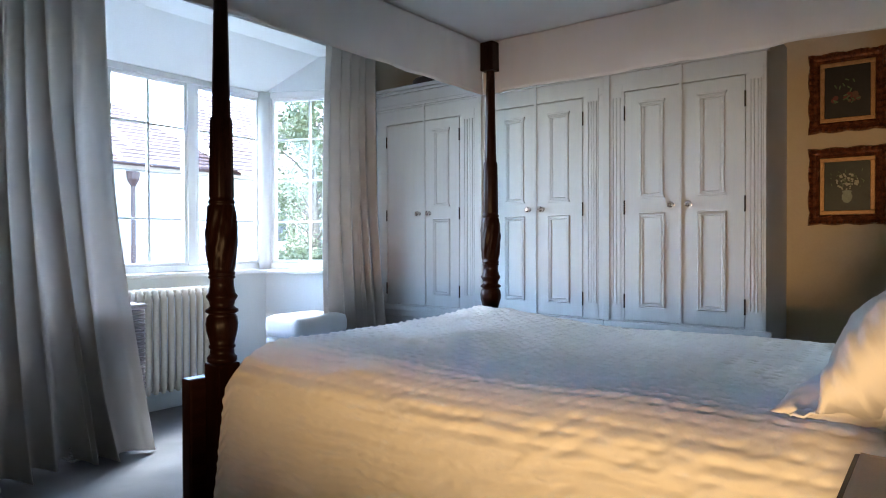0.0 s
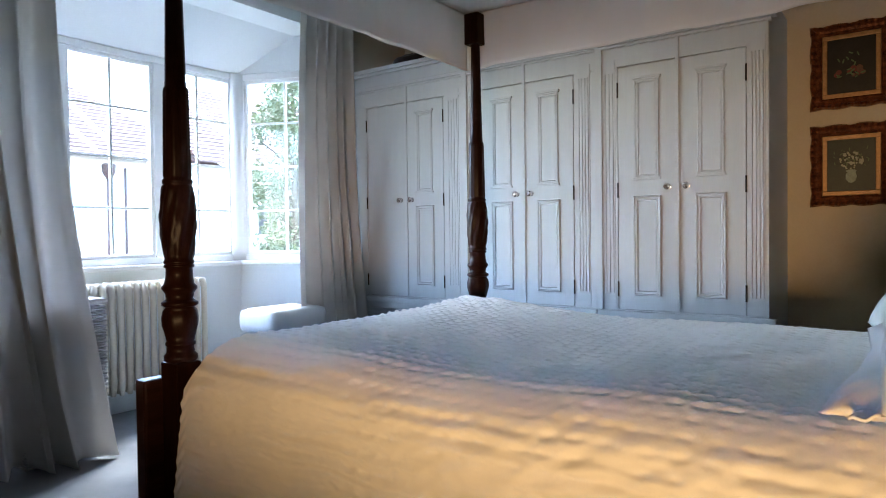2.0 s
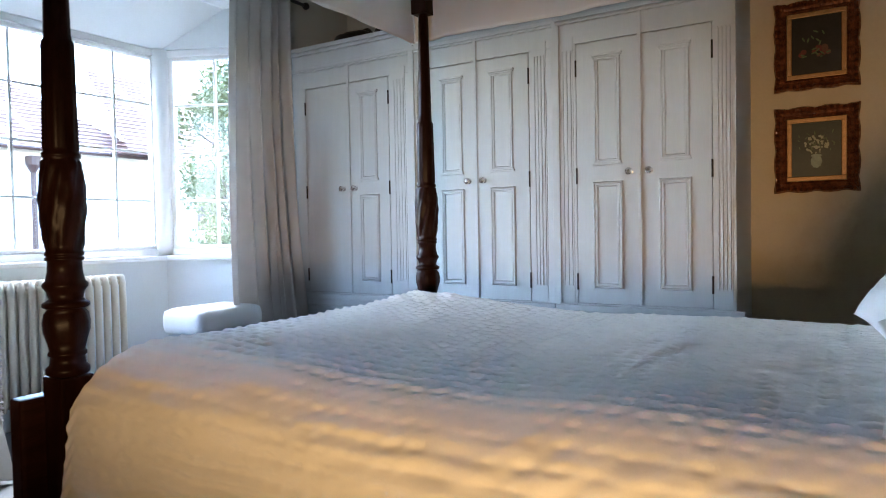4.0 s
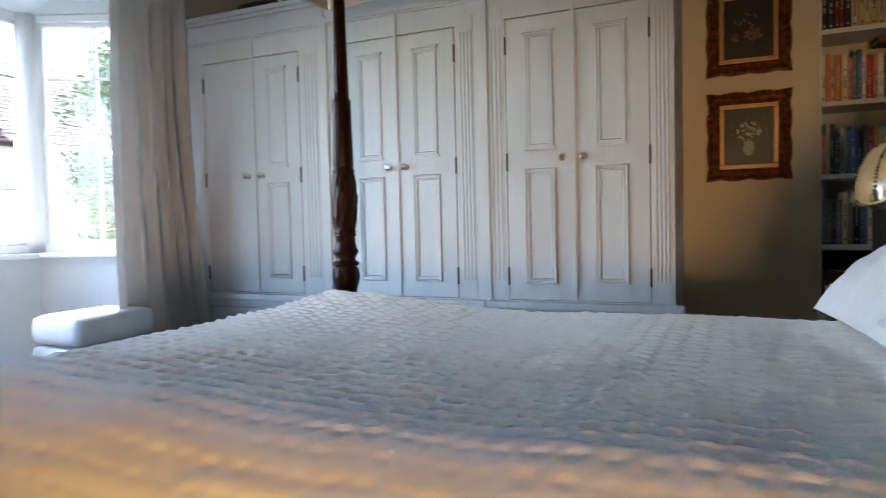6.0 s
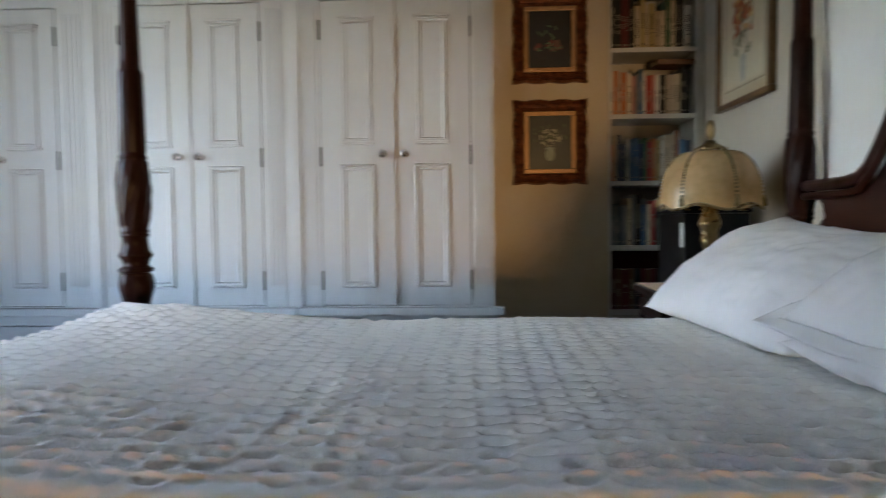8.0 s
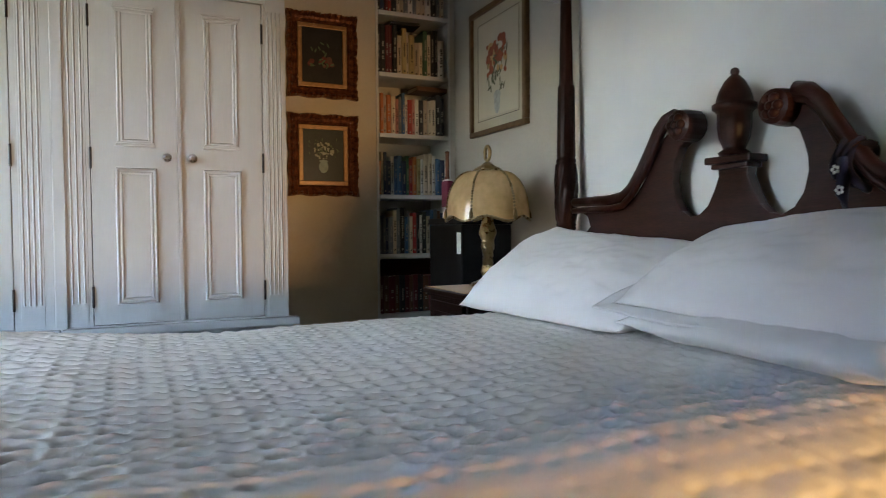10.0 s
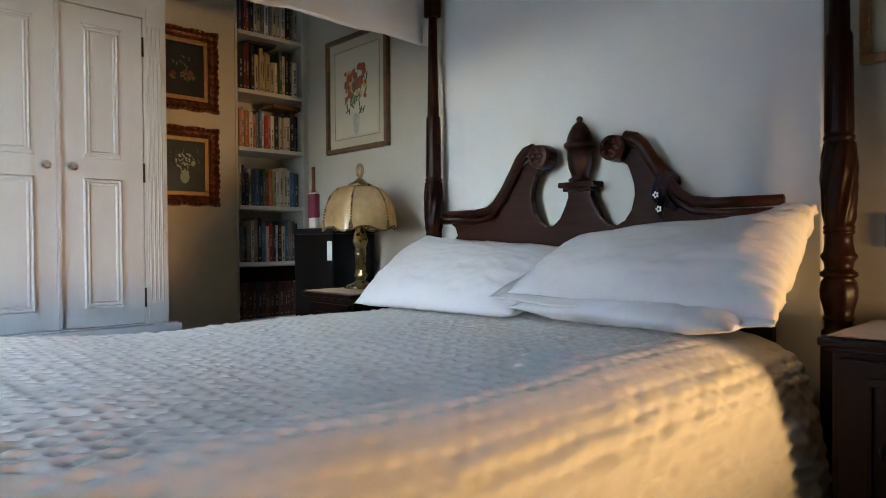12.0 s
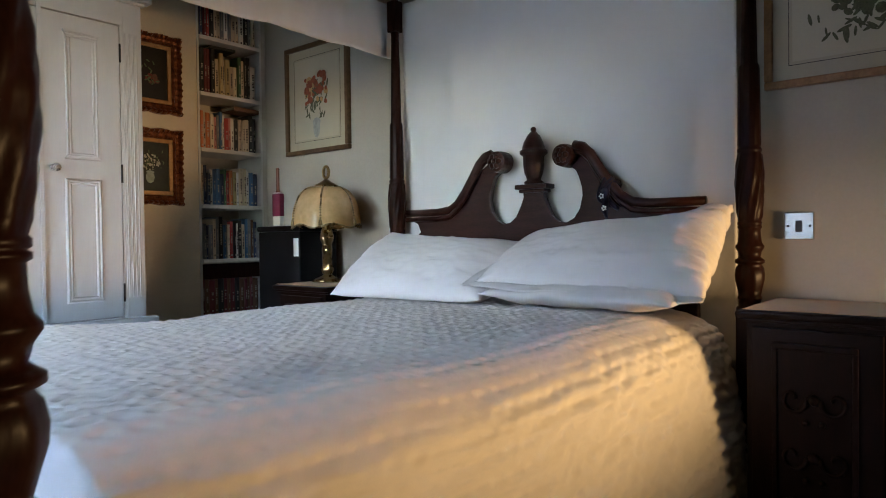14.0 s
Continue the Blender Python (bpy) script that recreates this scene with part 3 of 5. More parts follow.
def spread_point(u, v):
    """u from foot to head; v from the far hem over the top to the near hem."""
    x = -2.165 + u * 1.965
    drop_n, drop_f, r, rn, rz = 0.45, 0.42, 0.06, 0.22, 0.13
    yn, yf = 2.782, 4.235
    zt = 0.706 + 0.012 * noise.noise(Vector((x * 1.7, 2.3, 0.4))) + 0.022 * math.exp(-((x + 2.15) / 0.40) ** 2)
    flat = (yf - r) - (yn + rn)
    arc, arc_n = math.pi / 2 * r, math.pi / 2 * 0.5 * (rn + rz)
    total = drop_f + arc + flat + arc_n + drop_n
    s = v * total
    head = max(0.0, min(1.0, (x + 0.75) / 0.4))
    lean = 0.13 + 0.04 * head
    if s < drop_f:
        y, z, ny, nz = yf, zt - r - (drop_f - s), 1, 0
    elif s < drop_f + arc:
        a = (s - drop_f) / r
        ny, nz = math.cos(a), math.sin(a)
        y, z = yf - r + r * ny, zt - r + r * nz
    elif s < drop_f + arc + flat:
        y, ny, nz = yf - r - (s - drop_f - arc), 0, 1
        z = zt
    elif s < drop_f + arc + flat + arc_n:
        a = (s - drop_f - arc - flat) / arc_n * math.pi / 2
        ny, nz = -math.sin(a), math.cos(a)
        y, z = yn + rn + rn * ny, zt - rz + rz * nz
    else:
        q = s - drop_f - arc - flat - arc_n
        y, z, ny, nz = yn - lean * q, zt - rz - q, -1, 0
    # the hump by the far foot post, and folds on the hanging side
    hump = math.exp(-((x + 2.10) / 0.32) ** 2 - ((y - 4.22) / 0.24) ** 2)
    z += 0.026 * hump * nz
    inner = max(0.0, min(1.0, (y - 2.93) / 0.15))
    h = pucker(x, s) * (0.22 + 0.78 * inner) + 0.006 * noise.noise(Vector((x * 4, s * 4, 0)))
    side = max(0.0, min(1.0, (-ny - 0.45) / 0.55))
    side = side * side * (3 - 2 * side)
    if side > 0:
        h0 = h
        low = min(1, max(0, (zt - z) / 0.4))
        h += 0.004 * math.sin(150 * (zt - z) + 9 * x + 5 * noise.noise(Vector((x * 5, s * 5, 3)))) * (0.6 + noise.noise(Vector((x * 6, s * 6, 7))))
        h += 0.010 * noise.noise(Vector((x * 2.0, s * 10, 5))) + 0.018 * noise.noise(Vector((x * 5.0 + 0.9 * s * (1 - head), s * 1.2, 9))) * low
        # slanting drag folds running down towards the head end
        h += 0.0025 * head * math.sin(52 * (x - 0.35 * (zt - z)) + 2 * noise.noise(Vector((x * 3, s * 2, 1)))) * (0.3 + 0.7 * low)
        h += 0.003 * math.sin(80 * (zt - z + 0.62 * x) + 3 * noise.noise(Vector((x * 4, s * 3, 6)))) * math.exp(-((x + 0.75) / 0.5) ** 2)
    if side > 0:
        h = h0 + side * (h - h0) + side * (0.10 + 0.36 * max(0.0, min(1.0, (x + 1.7) / 0.9))) * pucker(x * 0.8, s)
    if nz > 0.9 and side == 0:
        h += 0.004 * math.sin((x * 0.8 + y) * 46 + 2 * noise.noise(Vector((x * 3, y * 3, 2)))) * math.exp(-((x + 2.05) / 0.30) ** 2 - ((y - 4.15) / 0.3) ** 2)
    if u < 0.02:
        z -= 0.04 * (0.02 - u) / 0.02
    return (x, y + ny * h, z + nz * h)


spread = thing("bedspread", (-1.2, 3.5, 0.71), "cream puckered cotton bedspread hanging over the bed's sides", "bedspread")
for nm, v0, v1, nv in (("far_drop", 0.0, 0.167, 60), ("top_panel", 0.167, 0.762, 380), ("near_drop", 0.762, 1.0, 140)):
    me = sheet(480, nv, lambda u, v: spread_point(u, v0 + v * (v1 - v0)))
    me.materials.append(M_SPREAD)
    part(nm, me, M_SPREAD, spread)


def valance(name, pts, seed, parent):
    """A hanging strip of cloth along a run of plan points, gathered and with a wavy hem."""
    lens = [0.0]
    for a, b in zip(pts, pts[1:]):
        lens.append(lens[-1] + math.dist(a, b))

    def fn(u, v):
        s = u * lens[-1]
        k = max(i for i in range(len(lens) - 1) if lens[i] <= s + 1e-9)
        t = (s - lens[k]) / (lens[k + 1] - lens[k])
        x = pts[k][0] + t * (pts[k + 1][0] - pts[k][0])
        y = pts[k][1] + t * (pts[k + 1][1] - pts[k][1])
        hem = 1.845 + 0.016 * noise.noise(Vector((s * 2.2, seed, 0))) + 0.004 * noise.noise(Vector((s * 9, seed, 3)))
        z = 2.118 + v * (hem - 2.118)
        off = (0.004 + 0.014 * v) * noise.noise(Vector((s * 5.5, seed * 3.1, v * 0.8))) + 0.004 * noise.noise(Vector((s * 16, seed, v)))
        d = Vector((pts[k + 1][1] - pts[k][1], pts[k][0] - pts[k + 1][0], 0)).normalized()
        return (x + d.x * off, y + d.y * off, z)
    me = sheet(int(lens[-1] * 70), 16, fn)
    me.materials.append(M_CANOPY)
    return solid(part(name, me, M_CANOPY, parent), 0.003)


canopy = thing("bed_canopy", ((XF + XH) / 2, (YN + YF) / 2, 2.11), "white cotton canopy with a plain valance round the four-poster", "canopy")
tp = sheet(40, 30, lambda u, v: (XF - 0.04 + u * (XH - XF + 0.12), YN - 0.06 + v * (YF - YN + 0.12), 2.112 - 0.012 * math.sin(math.pi * u) * math.sin(math.pi * v) + 0.004 * noise.noise(Vector((u * 9, v * 7, 2)))))
tp.materials.append(M_CANOPY)
solid(part("canopy_top", tp, M_CANOPY, canopy), 0.003)
valance("valance", [(XF - 0.05, YF + 0.045), (XH + 0.06, YF + 0.045)], 3.0, canopy)
valance("valance", [(XF - 0.05, YN - 0.05), (XF - 0.05, YF + 0.045)], 7.0, canopy)
valance("valance", [(XH + 0.06, YN - 0.05), (XF - 0.05, YN - 0.05)], 11.0, canopy)
part("tie", tube([(-0.085, 4.424, 2.05), (-0.087, 4.427, 1.95), (-0.084, 4.426, 1.86)], 0.0022, 6), M_CANOPY, canopy, "thin hanging cord")
bk = sheet(150, 40, lambda u, v: (-0.03 + 0.004 * math.sin(u * 60 + 3 * noise.noise(Vector((u * 4, v, 1)))) * 0.6 + 0.004 * noise.noise(Vector((u * 12, v * 0.7, 6))), YN + 0.02 + u * (YF - YN - 0.04), 0.5 + v * 1.61))
bk.materials.append(M_BACK)
solid(part("back_cloth", bk, M_BACK, canopy, "plain white cloth hanging behind the headboard"), 0.003)


# ---------------------------------------------------------------- pillows
def pillow(corners, thick, seed, label, border=0.0, gather=0.0, floor=0.712, crown=0.0):
    """A filled pillow between four corners: front far, front near, back near, back far.

    border: share of the length kept flat round the filling; gather: depth of the gathers at the near end;
    crown: how far the middle of the back edge sinks."""
    ff, fn_, bn, bf = (Vector(c) for c in corners)
    up = (fn_ - ff).cross(bf - ff).normalized()
    if up.z < 0:
        up = -up

    def base(a, b):
        u, v = (a + 1) / 2, (b + 1) / 2
        p = ff.lerp(fn_, u).lerp(bf.lerp(bn, u), v)
        p = p + (ff + fn_ - bf - bn) * 0.012 * (1 - a * a) * b
        p.z -= crown * v * v * (1 - a * a)
        end = max(0.0, (a - 0.62) / 0.38)
        if gather:
            fold = math.sin(17 * b + 5.4 * noise.noise(Vector((b * 3, a * 2, seed)))) + 0.6 * math.sin(47 * b + 9 * a + seed)
            p += up * gather * end * fold * (0.35 + 0.65 * v)
            p.z += 0.03 * end * v
        p += up * 0.010 * noise.noise(Vector((a * 2.6 + seed, b * 2.6, 7)))
        return p

    lim = 1 - border

    def fn(u, v):
        a, b = (2 * u - 1) * (1 - border * 0.45 if u < 0.5 else 1.0), (2 * v - 1) * lim if v < 0.5 else (2 * v - 1) * (1 - border * 0.25)
        qa, qb = 2 * u - 1, 2 * v - 1
        fill = (max(0.0, 1 - abs(qa) ** (6.5 if border and qa > 0 else 4.2)) * max(0.0, 1 - abs(qb) ** 2.4)) ** 0.62
        side = 1 if fn.top else -1
        wr = 0.10 * noise.noise(Vector((qa * 2.0 + seed, qb * 2.0, side))) + 0.035 * noise.noise(Vector((qa * 3 + seed, qb * 6, side * 3)))
        crease = 0.0035 * noise.noise(Vector((qa * 9 + seed, qb * 5 + qa * 4, 4.0))) * (1 - 0.4 * fill) + 0.002 * (1 - abs(noise.noise(Vector((qa * 7 + 2 * qb, qb * 6 - qa * 3, seed)))) * 3)
        p = base(a, b) + up * (side * thick / 2 * fill * (1 + wr) + crease * min(1.0, fill * 3))
        p.z = max(p.z, floor + 0.002)
        return tuple(p)
    root = thing("pillow", (ff + fn_ + bn + bf) / 4, label, "pillow", "pillows on the bed")
    bm = bmesh.new()
    for top in (True, False):
        fn.top = top
        me = sheet(72, 52, fn)
        bm.from_mesh(me)
        bpy.data.meshes.remove(me)
    bmesh.ops.remove_doubles(bm, verts=bm.verts, dist=0.0012)
    part("cushion", bm, M_PILLOW, root, smooth=True)
    if border:
        def edge(u, v):
            # along the far end, then along the front
            if u < 0.4:
                qa, qb = -1, 1 - 2 * u / 0.4
            else:
                qa, qb = -1 + 2 * (u - 0.4) / 0.6, -1
            a0, b0 = qa * (1 - border * 0.45 if qa < 0 else 1.0), qb * (lim if qb < 0 else 1 - border * 0.25)
            a, b = a0 + (qa - a0) * v, b0 + (qb - b0) * v
            p = base(a, b) + up * 0.006 * v * math.sin(19 * u + seed)
            p.z = max(p.z, floor + 0.002)
            return tuple(p)
        me = sheet(200, 6, edge)
        me.materials.append(M_PILLOW)
        solid(part("flange", me, M_PILLOW, root, "flat stitched border"), 0.004)
    return root


pillow(((-0.575, 4.30, 0.722), (-0.50, 3.56, 0.722), (-0.16, 3.50, 0.93), (-0.135, 4.35, 0.985)), 0.20, 1.3, "plump white linen pillow leaning on the headboard", crown=0.03)
pillow(((-0.515, 3.56, 0.755), (-0.56, 2.83, 0.755), (-0.13, 2.86, 0.79), (-0.13, 3.50, 0.79)), 0.11, 4.1, "flat white pillow lying under another pillow")
pillow(((-0.535, 3.615, 0.782), (-0.505, 2.765, 0.748), (-0.15, 2.775, 1.03), (-0.17, 3.54, 0.955)), 0.19, 7.7, "white oxford pillow with a flat border and gathered end", 0.17, 0.020, 0.745)

# ---------------------------------------------------------------- curtains, rod, radiator, basket, stool
rod = thing("curtain_rod", (-3.545, 3.6, 2.42), "dark iron curtain rod with ball ends above the bay", "curtain rod")
part("pole", tube([(-3.545, 2.05, 2.45), (-3.545, 5.10, 2.45)], 0.011, 12), M_IRON, rod, smooth=True)
for yy in (2.03, 5.12):
    part("ball_finial", lathe([(0.004, -0.024), (0.016, -0.018), (0.024, 0), (0.016, 0.018), (0.004, 0.024)], (-3.545, yy, 2.45), 14, axis='y'), M_IRON, rod, smooth=True)
for yy in (2.2, 3.65, 4.95):
    part("bracket", box((-3.656, yy - 0.008, 2.432), (-3.545, yy + 0.008, 2.442), 0.002), M_IRON, rod)


def curtain(name, top, mid, bottom, n, amp, seed, label):
    """top, mid and bottom: the y range at the rod, half way down and at the hem."""
    def fn(u, v):
        z = 2.43 * (1 - v) + 0.012 * v
        lo = (1 - v) ** 2 * top[0] + 2 * v * (1 - v) * mid[0] + v * v * bottom[0]
        hi = (1 - v) ** 2 * top[1] + 2 * v * (1 - v) * mid[1] + v * v * bottom[1]
        ph = 2 * math.pi * n * (u + 0.06 * math.sin(7 * u + seed)) + 2.2 * noise.noise(Vector((u * 5, v * 1.1, seed))) + 0.8 * noise.noise(Vector((u * 9, v * 2.2, seed + 5)))
        a = amp * (0.55 + 0.6 * v) * (0.7 + 0.5 * noise.noise(Vector((u * n * 0.9, v * 0.7, seed + 2))))
        sn = math.sin(ph)
        x = -3.53 + a * math.copysign(abs(sn) ** 0.75, sn) + 0.4 * a * math.sin(2 * ph + 1) + 0.07 * max(0, v - 0.88) * math.sin(u * 14 + seed) * 4
        y = lo + u * (hi - lo) + 0.25 * a * math.cos(ph)
        z += 0.012 * math.sin(u * 9 + seed) * max(0, v - 0.8) * 5 if v < 0.999 else 0.008 * (1 + math.sin(u * 9 + seed))
        return (x, y, max(0.006, z))
    me = sheet(260, 90, fn)
    me.materials.append(M_CURTAIN)
    ob = solid(tagged(new(name, me), label, "curtain", "bay curtains"), 0.003)
    return ob


curtain("curtain", (2.20, 3.03), (2.2, 3.02), (2.15, 3.27), 7, 0.09, 2.2, "full-length oatmeal linen curtain pooling on the carpet")
curtain("curtain", (4.49, 4.95), (4.40, 4.87), (4.47, 5.09), 5, 0.065, 8.4, "full-length oatmeal linen curtain hanging beside the wardrobe")

rad = thing("radiator", (-4.07, 3.55, 0), "cream cast-iron column radiator under the bay window", "radiator")
rad_bm = bmesh.new()
for zz in (0.16, 0.72):
    lathe([(0.02, -0.024), (0.02, 0.024)], (0, 0, zz), 10, axis='y', bm=rad_bm)
for xx in (-0.035, 0.035):
    tube([(xx, 0, 0.13), (xx * 1.1, 0, 0.17), (xx * 1.15, 0, 0.44), (xx * 1.1, 0, 0.71), (xx, 0, 0.75)], [0.012, 0.018, 0.017, 0.018, 0.012], 10, rad_bm)
for zz in (0.15, 0.74):
    tube([(-0.035, 0, zz), (0.035, 0, zz)], 0.018, 8, rad_bm)
rad_me = to_mesh("column", rad_bm, M_RAD, True)
for k in range(24):
    c = part("column", rad_me, M_RAD, rad)
    c.location = (-4.07, 3.014 + 0.048 * k, 0.03)
for yy in (3.03, 4.09):
    part("foot", box((-4.12, yy - 0.012, 0.0), (-4.04, yy + 0.012, 0.15), 0.004), M_RAD, rad)

M_WICKER = mat("painted_wicker", (0.46, 0.45, 0.44), 0.7, 0, 0.3, 20, 0.5, 200)
basket = thing("laundry_basket", (-3.79, 3.12, 0), "grey woven wicker laundry basket with a lid beside the radiator", "basket")
B0, B1 = Vector((-3.95, 2.94, 0)), Vector((-3.635, 3.305, 0.72))
wk = bmesh.new()
for r in range(55):
    z = 0.012 + r * 0.0128
    loop = []
    per = []
    n = 26
    for q in range(n):
        per.append((B0.x + (B1.x - B0.x) * q / n, B0.y))
    for q in range(n):
        per.append((B1.x, B0.y + (B1.y - B0.y) * q / n))
    for q in range(n):
        per.append((B1.x - (B1.x - B0.x) * q / n, B1.y))
    for q in range(n):
        per.append((B0.x, B1.y - (B1.y - B0.y) * q / n))
    cx, cy = (B0.x + B1.x) / 2, (B0.y + B1.y) / 2
    for q, (x, y) in enumerate(per):
        k = 1 + 0.012 * (1 if (q // 2 + r) % 2 else -1)
        loop.append((cx + (x - cx) * k, cy + (y - cy) * k, z))
    tube(loop, 0.0062, 4, wk, True)
part("weave", wk, M_WICKER, basket, smooth=True, kind="stuff")
lid = box((B0.x - 0.012, B0.y - 0.012, 0.718), (B1.x + 0.012, B1.y + 0.012, 0.745), 0.01)
part("lid", lid, M_WICKER, basket)

M_STOOL = cloth("stool_cloth", (0.66, 0.70, 0.72), 0, 0.95, 300, 0.4, 0.05, 8)
stool = thing("ottoman", (-3.60, 4.33, 0), "white upholstered ottoman standing in the bay", "ottoman")
part("base", box((-3.755, 4.16, 0.04), (-3.44, 4.59, 0.46), 0.03), M_STOOL, stool)
part("cushion", box((-3.76, 4.155, 0.46), (-3.43, 4.595, 0.603), 0.05), M_STOOL, stool, smooth=True)
for xx in (-3.73, -3.47):
    for yy in (4.20, 4.55):
        part("foot", lathe([(0.014, 0), (0.02, 0.04)], (xx, yy, 0), 10), M_WOOD, stool)

# ---------------------------------------------------------------- bookshelves and books
shelf_unit = thing("bookshelf", ((NX0 + NX1) / 2, PY + 0.12, 0), "white painted bookshelves built into the wall niche", "bookshelf")
part("side_panel", box((NX0 + 0.001, PY - 0.004, 0), (NX0 + 0.014, PY + 0.248, NZ1 - 0.004), 0.002), M_SHELF, shelf_unit)
part("side_panel", box((NX1 - 0.014, PY - 0.004, 0), (NX1 - 0.001, PY + 0.248, NZ1 - 0.004), 0.002), M_SHELF, shelf_unit)
SHELVES = [0.53, 0.849, 1.165, 1.488, 1.807, 2.128]
for z in SHELVES:
    part("shelf", box((NX0 + 0.015, PY - 0.012, z - 0.022), (NX1 - 0.015, PY + 0.247, z), 0.002), M_SHELF, shelf_unit)
part("drop_front", box((NX0 + 0.016, PY - 0.002, 0.735), (NX1 - 0.016, PY + 0.014, 0.822), 0.002), M_WOOD, shelf_unit, "brown wooden strip under a shelf")
M_PAGES = mat("book_pages", (0.62, 0.55, 0.42), 0.9, 0, 0.15, 20, 0.3, 300, (1, 1, 8))
COVERS = {"cream": (0.62, 0.52, 0.36), "beige": (0.50, 0.40, 0.27), "white": (0.70, 0.68, 0.62), "black": (0.02, 0.02, 0.022), "navy": (0.03, 0.05, 0.11), "grey": (0.18, 0.19, 0.2), "red": (0.35, 0.04, 0.035), "maroon": (0.12, 0.02, 0.025),
          "orange": (0.50, 0.16, 0.05), "blue": (0.06, 0.14, 0.28), "green": (0.06, 0.14, 0.07), "brown": (0.14, 0.07, 0.035), "yellow": (0.46, 0.36, 0.16), "pink": (0.45, 0.2, 0.16)}
COVER_M = {k: mat("cover_" + k, c, 0.5, 0, 0.14, 12, 0.1, 120, random_hue=0.15) for k, c in COVERS.items()}
M_INKL = mat("print_light", (0.4, 0.37, 0.3), 0.6, 0, 0.1)
M_INKD = mat("print_dark", (0.03, 0.025, 0.03), 0.6, 0, 0.1)
rng = random.Random(11)


def book(x, y, z, w, h, d, colour, lean=0.0):
    """A book standing spine outward (towards -y), its left foot at x."""
    kind = "paperback" if w < 0.028 else "hardback"
    root = thing("book", (x + w / 2, y + d / 2, z), "%s %s book standing on a shelf" % (colour, kind), "book", "books in the niche")
    m = Matrix.Translation((x, y, z)) @ pose(0, 0, 0, 0, lean, 0)
    t = 0.002 if w > 0.014 else 0.0014
    cv = bmesh.new()
    sec = [(0, d), (0, 0.004), (w * 0.2, 0.0008), (w * 0.5, 0.0), (w * 0.8, 0.0008), (w, 0.004), (w, d), (w - t, d), (w - t, 0.006), (t, 0.006), (t, d)]
    f0 = [cv.verts.new((a, b, 0)) for a, b in sec]
    f1 = [cv.verts.new((a, b, h)) for a, b in sec]
    for k in range(len(sec)):
        j = (k + 1) % len(sec)
        cv.faces.new((f0[k], f0[j], f1[j], f1[k]))
    for ring in (f0, f1):
        cv.faces.new((ring[0], ring[1], ring[9], ring[10]))
        cv.faces.new((ring[1], ring[2], ring[3], ring[4], ring[5], ring[8], ring[9]))
        cv.faces.new((ring[5], ring[6], ring[7], ring[8]))
    cv.transform(m)
    part("cover", cv, COVER_M[colour], root)
    part("pages", box((t + 0.0003, 0.0065, 0.003), (w - t - 0.0003, d - 0.003, h - 0.003), 0, None, m), M_PAGES, root)
    ink = M_INKD if colour in ("cream", "beige", "white", "yellow", "pink") else M_INKL
    z0, z1 = h * rng.uniform(0.25, 0.4), h * rng.uniform(0.6, 0.85)
    lb = bmesh.new()
    n = max(3, int((z1 - z0) / 0.009))
    for q in range(n):
        if rng.random() < 0.82:
            a = z0 + (z1 - z0) * q / n
            box((w * 0.34, -0.0006, a), (w * 0.66, 0.0004, a + 0.0062), 0, lb)
    box((w * 0.35, -0.0006, h * 0.07), (w * 0.65, 0.0008, h * 0.11), 0, lb)
    lb.transform(m)
    part("title", lb, ink, root, kind="stuff")


ROWS_OF_BOOKS = [
    (0.53, "maroon brown maroon brown black maroon brown maroon black brown maroon brown maroon brown", 0.19, 0.21),
    (0.849, "grey grey navy grey cream grey black blue grey cream red black white black cream blue grey brown navy", 0.19, 0.25),
    (1.165, "orange cream navy navy white blue blue navy green red orange yellow white cream cream white blue navy", 0.18, 0.23),
    (1.488, "cream orange beige orange cream pink grey blue white red pink white black beige cream cream black black", 0.19, 0.23),
    (1.807, "black black maroon maroon black cream yellow cream yellow beige cream green cream black black white", 0.18, 0.25),
    (2.128, "black navy maroon red black cream beige grey white grey beige beige white black grey cream", 0.19, 0.26),
]
for z, names, h0, h1 in ROWS_OF_BOOKS:
    names = names.split()
    ws = [rng.uniform(0.014, 0.032) for _ in names]
    total = sum(ws)
    room = NX1 - NX0 - 0.036
    x = NX0 + 0.017
    for w, c in zip(ws, names):
        w *= min(1.25, room / total * 0.985)
        h = rng.uniform(h0, h1)
        if c in ("black", "maroon") and z > 1.7:
            h = min(0.27, h1 + 0.01)
        book(x, PY + 0.02 + rng.uniform(0, 0.018), z + 0.0005, w * 0.97, h, rng.uniform(0.13, 0.17), c)
        x += w

def lying_book(x, z, w, d, t, colour, turn):
    """A book laid flat on the row of standing ones."""
    root = thing("book", (x, PY + 0.07, z), "%s book lying flat on a row of books" % colour, "book", "books in the niche")
    m = pose(x, PY + 0.07, z, 0, 0, turn)
    cv = box((-w / 2, -d / 2, 0), (w / 2, d / 2, 0.003), 0.001, None, m)
    box((-w / 2, -d / 2, t - 0.003), (w / 2, d / 2, t), 0.001, cv, m)
    box((-w / 2, -d / 2, 0.003), (w / 2, -d / 2 + 0.003, t - 0.003), 0, cv, m)
    part("cover", cv, COVER_M[colour], root)
    part("pages", box((-w / 2 + 0.004, -d / 2 + 0.0035, 0.0032), (w / 2 - 0.004, d / 2 - 0.004, t - 0.0032), 0, None, m), M_PAGES, root)


lying_book(-0.105, 1.728, 0.19, 0.13, 0.024, "brown", 4)
lying_book(-0.25, 2.072, 0.16, 0.12, 0.016, "black", -5)

